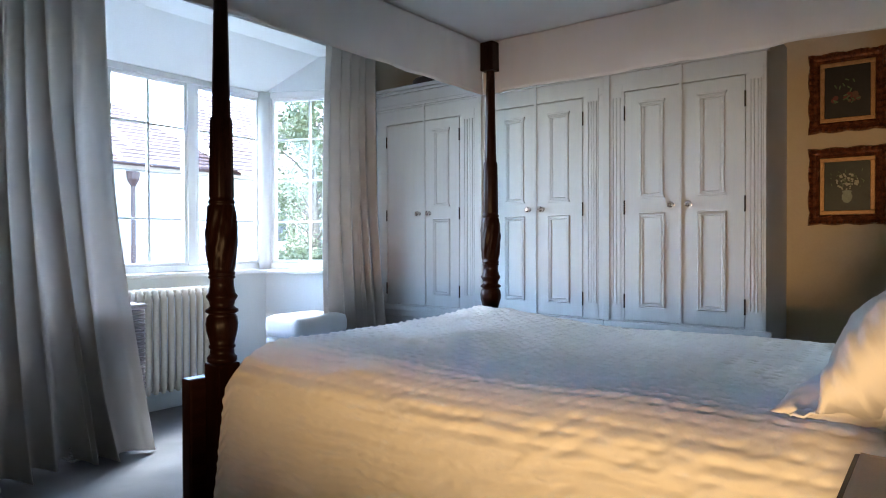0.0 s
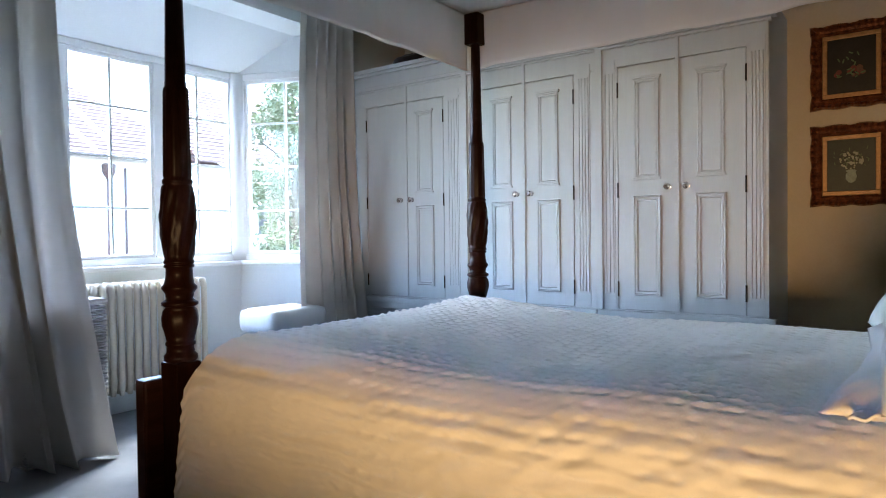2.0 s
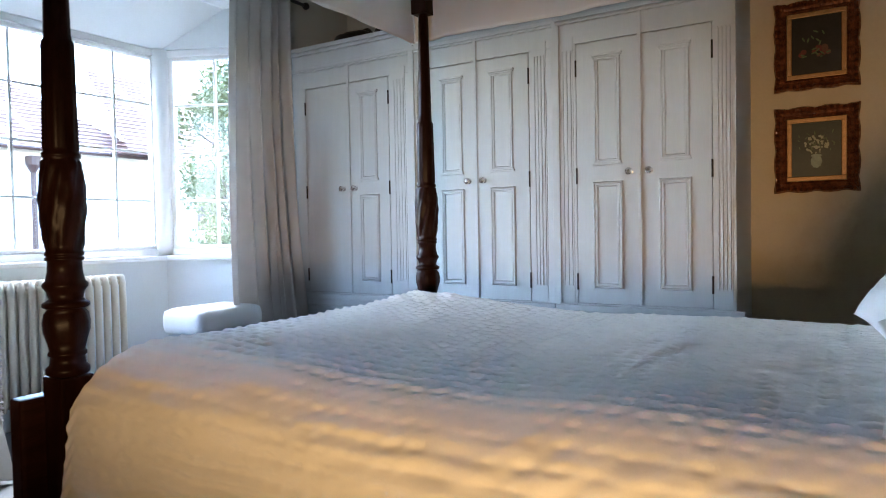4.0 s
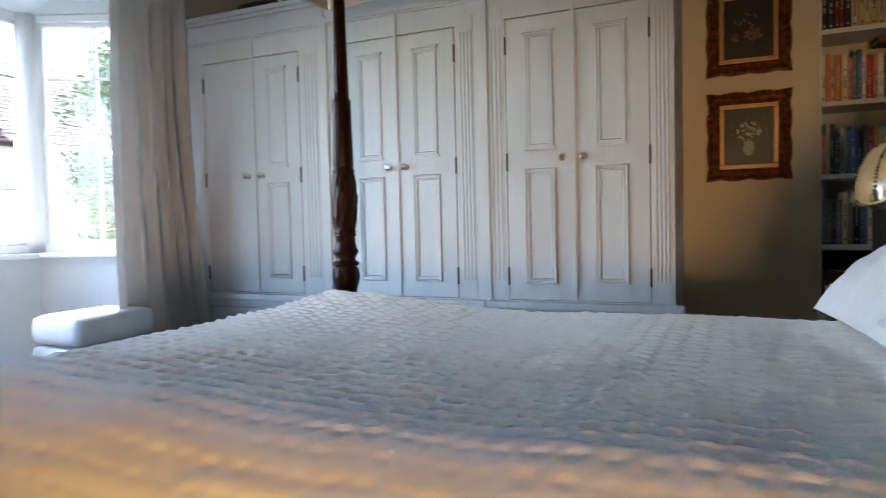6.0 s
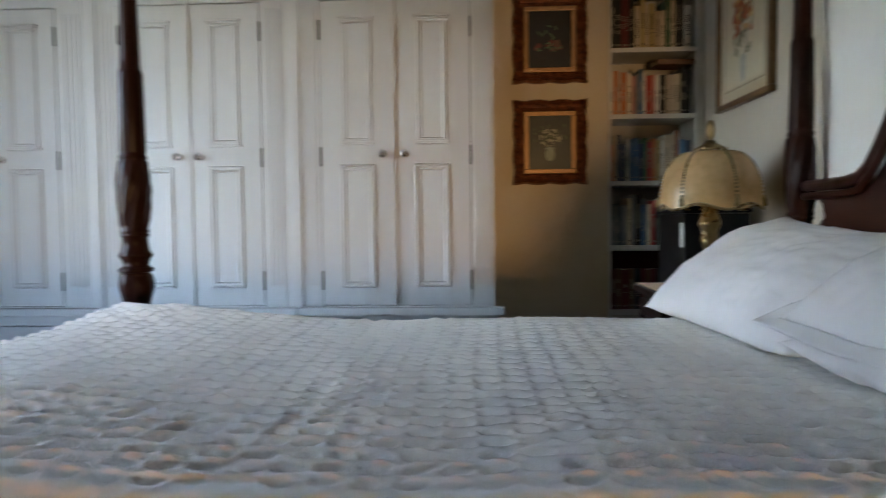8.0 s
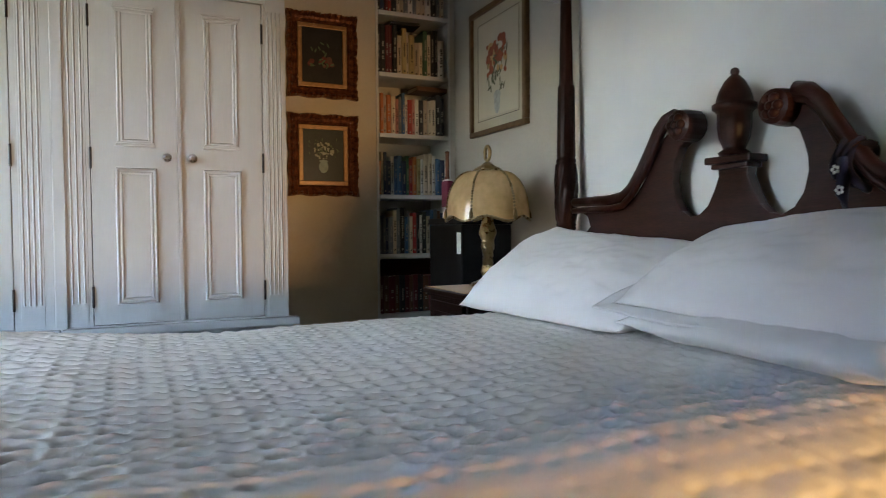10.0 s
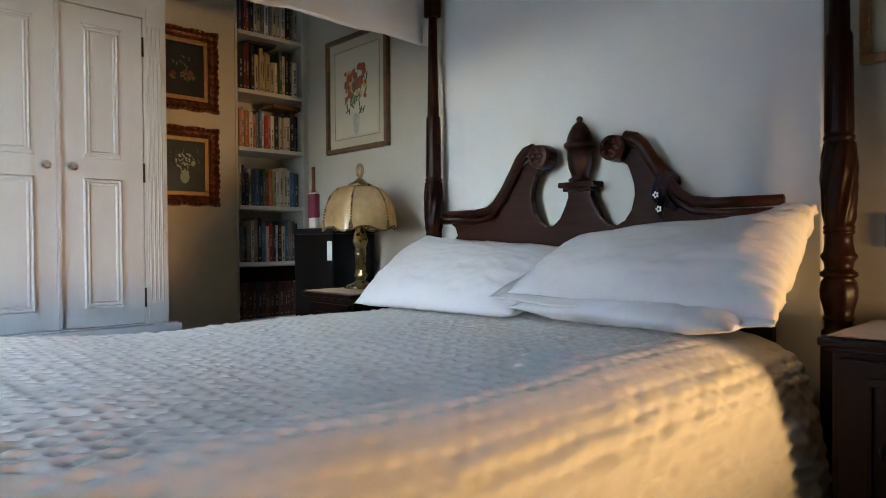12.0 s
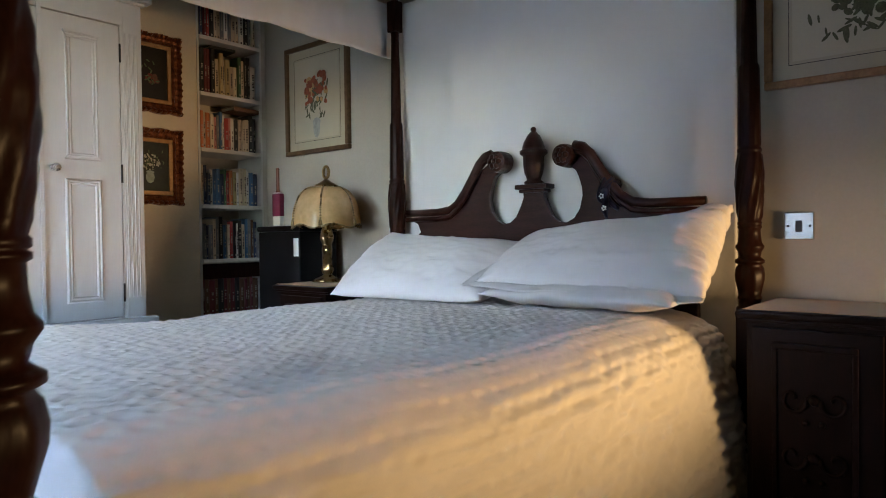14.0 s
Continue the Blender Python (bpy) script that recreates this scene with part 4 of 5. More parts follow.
# ---------------------------------------------------------------- pictures
def ornate_frame(bm, x0, x1, z0, z1, y, w, d):
    """A swept, scalloped moulding round a picture facing -y."""
    n = 40

    def ring(ins, dep, wave):
        out = []
        cs = [(x0, z0), (x1, z0), (x1, z1), (x0, z1)]
        for k in range(4):
            a, b = cs[k], cs[(k + 1) % 4]
            for q in range(n):
                t = q / n
                px, pz = a[0] + (b[0] - a[0]) * t, a[1] + (b[1] - a[1]) * t
                nx, nz = ((0, 1), (-1, 0), (0, -1), (1, 0))[k]
                ox = px + nx * (ins + wave * (1 - abs(math.cos(3 * math.pi * t))))
                oz = pz + nz * (ins + wave * (1 - abs(math.cos(3 * math.pi * t))))
                # pull the neighbours in towards the corner diagonal
                lim_x0, lim_x1, lim_z0, lim_z1 = x0 + ins, x1 - ins, z0 + ins, z1 - ins
                ox, oz = min(max(ox, lim_x0), lim_x1), min(max(oz, lim_z0), lim_z1)
                dd = dep * (1 + 0.22 * math.sin(26 * math.pi * t) * (1 if wave else 0.4))
                out.append(bm.verts.new((ox, y - dd, oz)))
        return out
    rings = [ring(0.0, 0.0, 0.008), ring(0.0, d * 0.55, 0.008), ring(w * 0.14, d, 0.006), ring(w * 0.3, d * 0.92, 0.003), ring(w * 0.5, d * 0.55, 0), ring(w * 0.72, d * 0.42, 0), ring(w * 0.85, d * 0.55, 0), ring(w, d * 0.4, 0), ring(w, 0.004, 0)]
    m = 4 * n
    for a, b in zip(rings, rings[1:]):
        for k in range(m):
            bm.faces.new((a[k], a[(k + 1) % m], b[(k + 1) % m], b[k]))


def disc(bm, x, z, r, y, sx=1.0, sz=1.0, ang=0.0, n=9):
    c, s = math.cos(ang), math.sin(ang)
    vs = []
    for k in range(n):
        a = 2 * math.pi * k / n
        px, pz = r * sx * math.cos(a), r * sz * math.sin(a)
        vs.append(bm.verts.new((x + px * c - pz * s, y, z + px * s + pz * c)))
    bm.faces.new(vs)


def oil_painting(x0, x1, z0, z1, ground, blobs, label):
    y = PY - 0.002
    root = thing("oil_painting", ((x0 + x1) / 2, y, z0), label, "painting", "oil paintings on the wall")
    fr = bmesh.new()
    ornate_frame(fr, x0, x1, z0, z1, y, 0.055, 0.042)
    part("frame", fr, M_GILT, root, "carved reddish gilt frame")
    i = 0.056
    sl = bmesh.new()
    for lo, hi in (((x0 + i, y - 0.016, z0 + i), (x1 - i, y - 0.004, z0 + i + 0.022)), ((x0 + i, y - 0.016, z1 - i - 0.022), (x1 - i, y - 0.004, z1 - i)), ((x0 + i, y - 0.016, z0 + i + 0.022), (x0 + i + 0.022, y - 0.004, z1 - i - 0.022)), ((x1 - i - 0.022, y - 0.016, z0 + i + 0.022), (x1 - i, y - 0.004, z1 - i - 0.022))):
        box(lo, hi, 0.003, sl)
    part("slip", sl, M_GILTL, root, "plain gold inner slip")
    cv = part("canvas", box((x0 + i + 0.02, y - 0.008, z0 + i + 0.02), (x1 - i - 0.02, y - 0.002, z1 - i - 0.02)), ground, root)
    cx, cz = (x0 + x1) / 2, (z0 + z1) / 2
    for nm, material, items in blobs:
        bm = bmesh.new()
        for q, (dx, dz, r, sx, sz, an) in enumerate(items):
            disc(bm, cx + dx, cz + dz, r, y - 0.0086 - 0.00012 * q, sx, sz, an)
        part(nm, bm, material, cv, kind="stuff")
    return root


M_DARKOIL = mat("oil_ground_brown", (0.014, 0.009, 0.007), 0.4, 0, 0.5, 14, 0.2, 80)
M_GREENOIL = mat("oil_ground_green", (0.016, 0.021, 0.011), 0.4, 0, 0.5, 14, 0.2, 80)
M_PETW = mat("oil_white", (0.40, 0.40, 0.28), 0.5, 0, 0.2, 60, 0.3, 200)
M_PETR = mat("oil_red", (0.16, 0.03, 0.022), 0.5, 0, 0.4, 60, 0.3, 200)
M_PETO = mat("oil_peach", (0.15, 0.06, 0.035), 0.5, 0, 0.4, 60, 0.3, 200)
M_LEAF = mat("oil_leaf", (0.10, 0.14, 0.06), 0.5, 0, 0.4, 60, 0.3, 200)
M_VASE = mat("oil_vase", (0.30, 0.36, 0.30), 0.5, 0, 0.3, 40, 0.2, 200)
rp = random.Random(5)
daisies = []
for q in range(46):
    a, r = rp.uniform(0, 6.28), 0.052 * math.sqrt(rp.random())
    daisies.append((r * math.cos(a), 0.022 + 0.8 * r * math.sin(a), rp.uniform(0.004, 0.0085), 1, 0.7, rp.uniform(0, 3)))
sprigs = [(rp.uniform(-0.075, 0.075), rp.uniform(-0.005, 0.085), rp.uniform(0.004, 0.008), 0.35, 1.4, rp.uniform(-1, 1)) for _ in range(36)]
oil_painting(-0.896, -0.533, 1.150, 1.565, M_GREENOIL, [("leaves", M_LEAF, sprigs), ("vase", M_VASE, [(0, -0.058, 0.026, 0.95, 1.25, 0), (0, -0.03, 0.02, 1.2, 0.4, 0)]), ("bouquet", M_PETW, daisies)], "small oil painting of white flowers in an ornate gilt frame")
fruit = [(-0.02 + rp.uniform(-0.05, 0.06), -0.035 + rp.uniform(-0.015, 0.02), rp.uniform(0.008, 0.014), 1, 1, 0) for _ in range(6)]
oil_painting(-0.896, -0.533, 1.642, 2.070, M_DARKOIL, [("leaves", M_LEAF, [(rp.uniform(-0.06, 0.06), rp.uniform(-0.06, 0.07), 0.010, 0.4, 1.2, rp.uniform(0, 3)) for _ in range(16)]), ("fruit", M_PETR, fruit), ("bouquet", M_PETO, [(0.035, -0.02, 0.016, 1, 1.2, 0), (0.05, -0.04, 0.012, 1, 1, 0), (0.01, -0.05, 0.009, 1, 1, 0)])], "small dark still-life oil painting in an ornate gilt frame")

M_MOUNT = mat("mount_board", (0.52, 0.47, 0.35), 0.85, 0, 0.05, 10, 0.1, 150)
M_PAPER = mat("watercolour_paper", (0.60, 0.55, 0.43), 0.85, 0, 0.04, 10, 0.15, 150)
M_FRAMEB = mat("brown_frame", (0.16, 0.09, 0.04), 0.4, 0.1, 0.35, 20, 0.15, 90)
M_FRAMEO = mat("tan_frame", (0.36, 0.19, 0.08), 0.4, 0.1, 0.35, 20, 0.15, 90)
M_GLAZE = glass_mat()


def watercolour(y0, y1, z0, z1, frame_m, rust, label, seed):
    """A glazed watercolour on the head wall, facing -x."""
    x = HX - 0.002
    root = thing("framed_picture", (x, (y0 + y1) / 2, z0), label, "picture", "framed flower pictures")
    fr = bmesh.new()
    w = 0.026
    for lo, hi in (((x - 0.028, y0, z0), (x, y1, z0 + w)), ((x - 0.028, y0, z1 - w), (x, y1, z1)), ((x - 0.028, y0, z0 + w), (x, y0 + w, z1 - w)), ((x - 0.028, y1 - w, z0 + w), (x, y1, z1 - w))):
        box(lo, hi, 0.005, fr)
    part("frame", fr, frame_m, root)
    mt = part("mount", box((x - 0.012, y0 + w, z0 + w), (x - 0.002, y1 - w, z1 - w)), M_MOUNT, root)
    b = 0.085
    ln = bmesh.new()
    for k, q in ((0.012, 0.002),):
        for lo, hi in (((x - 0.0128, y0 + b - k, z0 + b - k), (x - 0.0121, y1 - b + k, z0 + b - k + q)), ((x - 0.0128, y0 + b - k, z1 - b + k - q), (x - 0.0121, y1 - b + k, z1 - b + k)), ((x - 0.0128, y0 + b - k, z0 + b - k + q), (x - 0.0121, y0 + b - k + q, z1 - b + k - q)), ((x - 0.0128, y1 - b + k - q, z0 + b - k + q), (x - 0.0121, y1 - b + k, z1 - b + k - q))):
            box(lo, hi, 0, ln)
    part("ruled_line", ln, M_INKD, mt)
    pp = part("paper", box((x - 0.0136, y0 + b, z0 + b), (x - 0.0122, y1 - b, z1 - b)), M_PAPER, root)
    cy, cz = (y0 + y1) / 2, (z0 + z1) / 2
    r = random.Random(seed)
    s = (z1 - z0) / 0.62 * 1.35

    def layer(name, material, items):
        bm = bmesh.new()
        for q, (dy, dz, rr, sx, sz, an) in enumerate(items):
            own = bmesh.new()
            disc(own, dy * s, dz * s, rr * s, 0, sx, sz, an)
            for v in own.verts:
                v.co = Vector((x - 0.0140 - 0.00008 * q - layer.k, cy - v.co.x, cz + v.co.z))
            merge(bm, own)
        layer.k += 0.0012
        part(name, bm, material, pp, kind="stuff")
    layer.k = 0.0
    low = 0.0 if rust else 0.05
    layer("leaves", M_LEAF2, [(r.gauss(0, 0.030 if rust else 0.05), r.uniform(-0.08, 0.07) - low, r.uniform(0.007, 0.014), 0.35, 1.3, r.uniform(-1.2, 1.2)) for _ in range(60)])
    if rust:
        layer("vase", M_VASE2, [(0, -0.125, 0.026, 0.85, 1.6, 0), (0, -0.10, 0.026, 1.0, 0.7, 0)])
    blooms = [(r.uniform(-0.07, 0.07), r.uniform(-0.03, 0.10) - low, r.uniform(0.008, 0.019), 1, r.uniform(0.6, 1), r.uniform(0, 3)) for _ in range(34)]
    layer("bouquet", M_RUST if rust else M_LEAF2, blooms)
    layer("pale_flowers", M_BLOOM, [(r.uniform(-0.06, 0.07), r.uniform(-0.02, 0.09), r.uniform(0.010, 0.018), 1, 0.8, r.uniform(0, 3)) for _ in range(9)])
    return root


M_LEAF2 = mat("wash_green", (0.12, 0.12, 0.07), 0.8, 0, 0.4, 50, 0.1, 200)
M_VASE2 = mat("wash_grey", (0.45, 0.45, 0.42), 0.8, 0, 0.3, 50, 0.1, 200)
M_RUST = mat("wash_rust", (0.34, 0.10, 0.05), 0.8, 0, 0.5, 50, 0.1, 200)
M_BLOOM = mat("wash_apricot", (0.58, 0.36, 0.16), 0.8, 0, 0.35, 50, 0.1, 200)
watercolour(4.805, 5.355, 1.448, 2.078, M_FRAMEB, True, "brown framed watercolour of rust flowers in a vase", 3)
watercolour(2.125, 2.722, 1.443, 2.07, M_FRAMEO, False, "tan framed watercolour of pale leafy flowers above a bedside cabinet", 9)

# light switch
sw = thing("light_switch", (HX, 2.62, 0.93), "square polished chrome light switch on the wall", "light switch")
part("plate", box((HX - 0.007, 2.576, 0.938), (HX - 0.0005, 2.665, 1.028), 0.003), M_PLATE, sw)
part("rocker", box((HX - 0.011, 2.611, 0.963), (HX - 0.0072, 2.631, 1.001), 0.0015), mat("black_plastic", (0.02, 0.02, 0.02), 0.35, 0, 0.1), sw, "black rocker")
for yy in (2.588, 2.653):
    part("screw", lathe([(0.004, -0.0085), (0.004, -0.006)], (HX, yy, 0.983), 8, axis='x'), M_IRON, sw)

# ---------------------------------------------------------------- bedside cabinets
def bedside(y0, y1, x0, label):
    x1 = HX - 0.022
    root = thing("bedside_cabinet", ((x0 + x1) / 2, (y0 + y1) / 2, 0), label, "cabinet", "bedside cabinets")
    part("body", box((x0 + 0.02, y0 + 0.012, 0.05), (x1, y1 - 0.012, 0.705), 0.004), M_CAB, root)
    part("plinth", box((x0 + 0.008, y0 + 0.004, 0.0), (x1, y1 - 0.004, 0.05), 0.006), M_CAB, root)
    tb = box((x0 - 0.012, y0 - 0.012, 0.716), (x1, y1 + 0.012, 0.737), 0.007)
    box((x0 + 0.002, y0 + 0.0, 0.705), (x1, y1 - 0.0, 0.716), 0.004, tb)
    part("top", tb, M_CAB, root)
    door = part("door", box((x0 + 0.004, y0 + 0.03, 0.075), (x0 + 0.02, y1 - 0.03, 0.69), 0.003), M_CAB, root)
    pn = bmesh.new()
    a, b = y0 + 0.085, y1 - 0.085
    for lo, hi in (((x0 - 0.004, a, 0.12), (x0 + 0.005, a + 0.014, 0.635)), ((x0 - 0.004, b - 0.014, 0.12), (x0 + 0.005, b, 0.635)), ((x0 - 0.006, a, 0.635), (x0 + 0.005, b, 0.652)), ((x0 - 0.004, a, 0.106), (x0 + 0.005, b, 0.12))):
        box(lo, hi, 0.003, pn)
    part("panel_moulding", pn, M_CAB, door)
    cv = bmesh.new()
    c = (a + b) / 2
    for zc in (0.50, 0.34, 0.20):
        for s in (1, -1):
            pts = []
            for q in range(16):
                an = q * 0.42
                rr = 0.006 + 0.034 * q / 16
                pts.append((x0 - 0.001, c + s * (0.052 - rr * math.cos(an)), zc + rr * math.sin(an) * 1.2))
            tube(pts, [0.004 + 0.004 * q / 16 for q in range(16)], 6, cv)
        lathe([(0.003, -0.012), (0.012, -0.008), (0.016, 0.0), (0.014, 0.006)], (x0 - 0.001, c, zc), 10, axis='x', bm=cv)
        for s in (1, -1):
            lathe([(0.003, -0.008), (0.008, -0.005), (0.009, 0.003)], (x0, c + s * 0.02, zc - 0.065), 8, axis='x', bm=cv)
    part("carving", cv, M_CAB, door, "carved leaf scrolls", True, kind="stuff")
    return root


bedside(2.31, 2.690, -0.40, "dark carved mahogany bedside cabinet with a cloth on top")
bedside(4.455, 4.82, -0.475, "dark carved mahogany bedside cabinet beside the bookshelves")
M_RUNNER = cloth("tan_table_cloth", (0.58, 0.39, 0.22), 0, 0.9, 420, 0.4, 0.1, 12)


def runner(y0, y1, x0, x1, seed):
    me = sheet(30, 30, lambda u, v: (x0 + u * (x1 - x0), y0 + v * (y1 - y0), 0.7395 + 0.0015 * noise.noise(Vector((u * 5, v * 5, seed))) + 0.001 * (u < 0.03)))
    me.materials.append(M_RUNNER)
    solid(tagged(new("table_cloth", me), "tan cloth laid on a bedside cabinet", "table cloth", "bedside cloths"), 0.0025, 1.0)


runner(2.318, 2.682, -0.402, 0.0, 1.0)
runner(4.46, 4.815, -0.475, 0.0, 2.0)

# ---------------------------------------------------------------- table lamp
LX, LY, LZ = -0.246, 4.700, 0.743
lamp = thing("table_lamp", (LX, LY, LZ), "unlit brass table lamp with a domed amber glass shade", "lamp")
part("base", lathe([(0.075, LZ), (0.078, LZ + 0.006), (0.07, LZ + 0.014), (0.05, LZ + 0.02), (0.03, LZ + 0.03), (0.018, LZ + 0.04)], (LX, LY, 0), 28), M_BRASS, lamp, smooth=True)
colp = [(0.015, LZ + 0.04), (0.022, LZ + 0.06), (0.017, LZ + 0.09), (0.02, LZ + 0.12), (0.027, LZ + 0.16), (0.02, LZ + 0.19), (0.026, LZ + 0.22), (0.017, LZ + 0.26), (0.012, LZ + 0.30), (0.010, LZ + 0.46)]
dense = []
for (r0, z0), (r1, z1) in zip(colp, colp[1:]):
    for q in range(6):
        dense.append((1.25 * (r0 + (r1 - r0) * q / 6), z0 + (z1 - z0) * q / 6))
dense.append(colp[-1])
part("column", lathe(dense, (LX, LY, 0), 24, lambda z, a: 1 + (0.24 * math.cos(2 * a + 26 * z) if z < LZ + 0.3 else 0)), M_BRASS, lamp, "twisted brass column", True)
M_SHADE = mat("amber_slag_glass", (0.76, 0.56, 0.30), 0.14, 0, 0.35, 9, 0.05, 30, dark=(0.50, 0.30, 0.11), spec=0.7)
nt = M_SHADE.node_tree
tr = nt.nodes.new("ShaderNodeBsdfTranslucent")
tr.inputs[0].default_value = (0.85, 0.60, 0.32, 1)
mx = nt.nodes.new("ShaderNodeMixShader")
mx.inputs[0].default_value = 0.4
nt.links.new(nt.nodes["Principled BSDF"].outputs[0], mx.inputs[1])
nt.links.new(tr.outputs[0], mx.inputs[2])
nt.links.new(mx.outputs[0], nt.nodes["Material Output"].inputs[0])
shade = part("shade", lathe([(0.028, LZ + 0.47), (0.05, LZ + 0.478), (0.062, LZ + 0.478), (0.058, LZ + 0.486), (0.03, LZ + 0.50), (0.012, LZ + 0.515)], (LX, LY, 0), 24), M_BRASS, lamp, "pierced brass crown of the shade", True)
NP = 6


def shade_r(v):
    return 0.055 + 0.112 * math.sin(min(1, v * 1.02) * math.pi / 2) ** 0.78


def shade_pt(a, v, out=0.0):
    """v from the crown (0) to the rim (1); the rim is scalloped between ribs."""
    k = abs(math.cos(a * NP / 2))
    lobe = 1 + 0.05 * v * (1 - k)
    r = shade_r(v) * lobe + out
    z = LZ + 0.476 - 0.175 * (1 - math.cos(min(1, v) * math.pi / 2)) - 0.012 * v - 0.020 * (1 - k ** 2) * max(0, v - 0.75) * 4
    return (LX + r * math.cos(a), LY + r * math.sin(a), z)


for k in range(NP):
    a0 = 2 * math.pi * k / NP - 0.35
    me = sheet(14, 16, lambda u, v: shade_pt(a0 + u * 2 * math.pi / NP, v))
    me.materials.append(M_SHADE)
    part("glass_panel", me, M_SHADE, shade, "bent amber slag glass panel")
    rb = bmesh.new()
    for q in range(26):
        p = shade_pt(a0, q / 25, 0.003)
        lathe([(0.001, -0.0045), (0.005, -0.0025), (0.005, 0.0025), (0.001, 0.0045)], p, 6, bm=rb)
    part("rib", rb, M_BRASS, shade, "beaded brass rib", True)
    part("rim", tube([shade_pt(a0 + q / 14 * 2 * math.pi / NP, 1.0, 0.001) for q in range(15)], 0.005, 6), M_BRASS, shade, smooth=True)
    sp = shade_pt(a0, 0.93, 0.005)
    part("spray", lathe([(0.001, -0.02), (0.011, -0.016), (0.008, 0.0), (0.003, 0.02)], sp, 8), M_BRASS, shade, "brass leaf at the foot of a rib", True)
fl = tube([(LX + 0.0, LY + 0.021 * math.sin(q * math.pi / 9), LZ + 0.550 - 0.030 * math.cos(q * math.pi / 9)) for q in range(18)], 0.0075, 8, None, True)
part("finial_ring", fl, M_BRASS, lamp, smooth=True)
part("finial_stem", lathe([(0.012, LZ + 0.512), (0.007, LZ + 0.518), (0.009, LZ + 0.524), (0.004, LZ + 0.53)], (LX, LY, 0), 12), M_BRASS, lamp, smooth=True)
part("bulb_holder", lathe([(0.016, LZ + 0.30), (0.018, LZ + 0.35), (0.014, LZ + 0.37)], (LX, LY, 0), 14), mat("black_plastic", (0.02, 0.02, 0.02), 0.35, 0, 0.1), lamp)

# black storage box and toy bat
M_BLACK = mat("black_box_plastic", (0.008, 0.008, 0.009), 0.45, 0, 0.3, 8, 0.2, 120, spec=0.2)
bb = thing("bin", (-0.15, 5.05, 0), "tall matt black plastic bin beside the bedside cabinet", "bin")
part("body", box((-0.280, 4.875, 0.0), (-0.03, 5.235, 1.0), 0.008), M_BLACK, bb)
part("lid", box((-0.286, 4.868, 1.001), (-0.025, 5.242, 1.03), 0.008), M_BLACK, bb)
part("sticker", box((-0.2815, 4.885, 0.87), (-0.2803, 4.925, 0.965)), M_GLOSSW, bb, "small white label")
bat = thing("cricket_bat", (-0.25, 5.10, 1.031), "miniature cricket bat with a maroon sleeve, handle upward", "cricket bat")
M_BATR = mat("maroon_sleeve", (0.16, 0.015, 0.04), 0.5, 0, 0.15, 20, 0.1, 100)
M_BATW = mat("pale_willow", (0.68, 0.64, 0.58), 0.5, 0, 0.1, 20, 0.1, 100, (6, 6, 1))
M_BATH = mat("brown_handle", (0.16, 0.05, 0.02), 0.5, 0, 0.2, 20, 0.1, 100)
part("blade", box((-0.258, 5.068, 1.031), (-0.232, 5.132, 1.215), 0.008), M_BATW, bat)
part("sleeve", box((-0.261, 5.065, 1.083), (-0.229, 5.135, 1.207), 0.008), M_BATR, bat, "maroon sleeve")
part("handle", lathe([(0.012, 1.213), (0.009, 1.235), (0.009, 1.33), (0.011, 1.34), (0.006, 1.346)], (-0.245, 5.10, 0), 12), M_BATH, bat, smooth=True)

# dark scarf knotted round one arm of the headboard
M_SCARF = cloth("navy_scarf", (0.012, 0.012, 0.03), 0, 0.8, 300, 0.4, 0.3, 20)
scarf = thing("scarf", (-0.12, 3.24, 1.08), "navy hair scarf with white flowers knotted on the headboard", "scarf")
cb = bmesh.new()
for q in range(3):
    loop = []
    for k in range(20):
        a = 2 * math.pi * k / 20
        loop.append((-0.106 + 0.040 * math.cos(a), 3.252 - 0.018 * q + 0.012 * math.sin(2 * a + q), 1.135 - 0.012 * q + 0.050 * math.sin(a)))
    tube(loop, 0.010, 7, cb, True)
part("wrap", cb, M_SCARF, scarf, smooth=True)
part("tail", tube([(-0.150, 3.235, 1.13), (-0.162, 3.225, 1.09), (-0.155, 3.232, 1.05), (-0.16, 3.222, 1.02)], [0.012, 0.014, 0.013, 0.006], 7), M_SCARF, scarf, smooth=True)
for yy, zz in ((3.236, 1.105), (3.226, 1.06)):
    fb = bmesh.new()
    for k in range(5):
        a = 2 * math.pi * k / 5
        lathe([(0.002, -0.0015), (0.0045, 0.0), (0.002, 0.0015)], (-0.174, yy + 0.007 * math.cos(a), zz + 0.007 * math.sin(a)), 6, axis='x', bm=fb)
    part("flower_print", fb, M_GLOSSW, scarf)

# dark bags stored on top of the wardrobe
M_BAG = cloth("black_bag_cloth", (0.015, 0.014, 0.016), 0, 0.8, 200, 0.4, 0.3, 10)
for cx, w, h, sd in ((-3.30, 0.30, 0.15, 1.0), (-2.98, 0.28, 0.18, 4.0)):
    me = sheet(30, 16, lambda u, v: (cx + w / 2 * math.cos(2 * math.pi * u) * math.sin(math.pi * v) ** 0.5, WY + 0.26 + 0.13 * math.sin(2 * math.pi * u) * math.sin(math.pi * v) ** 0.5, CTOP - 0.019 + h * (0.5 - 0.5 * math.cos(math.pi * v)) * (1 + 0.3 * noise.noise(Vector((u * 4, v * 3, sd))))))
    me.materials.append(M_BAG)
    tagged(new("storage_bag", me), "black soft bag lying on top of the wardrobe", "bag", "bags on the wardrobe")

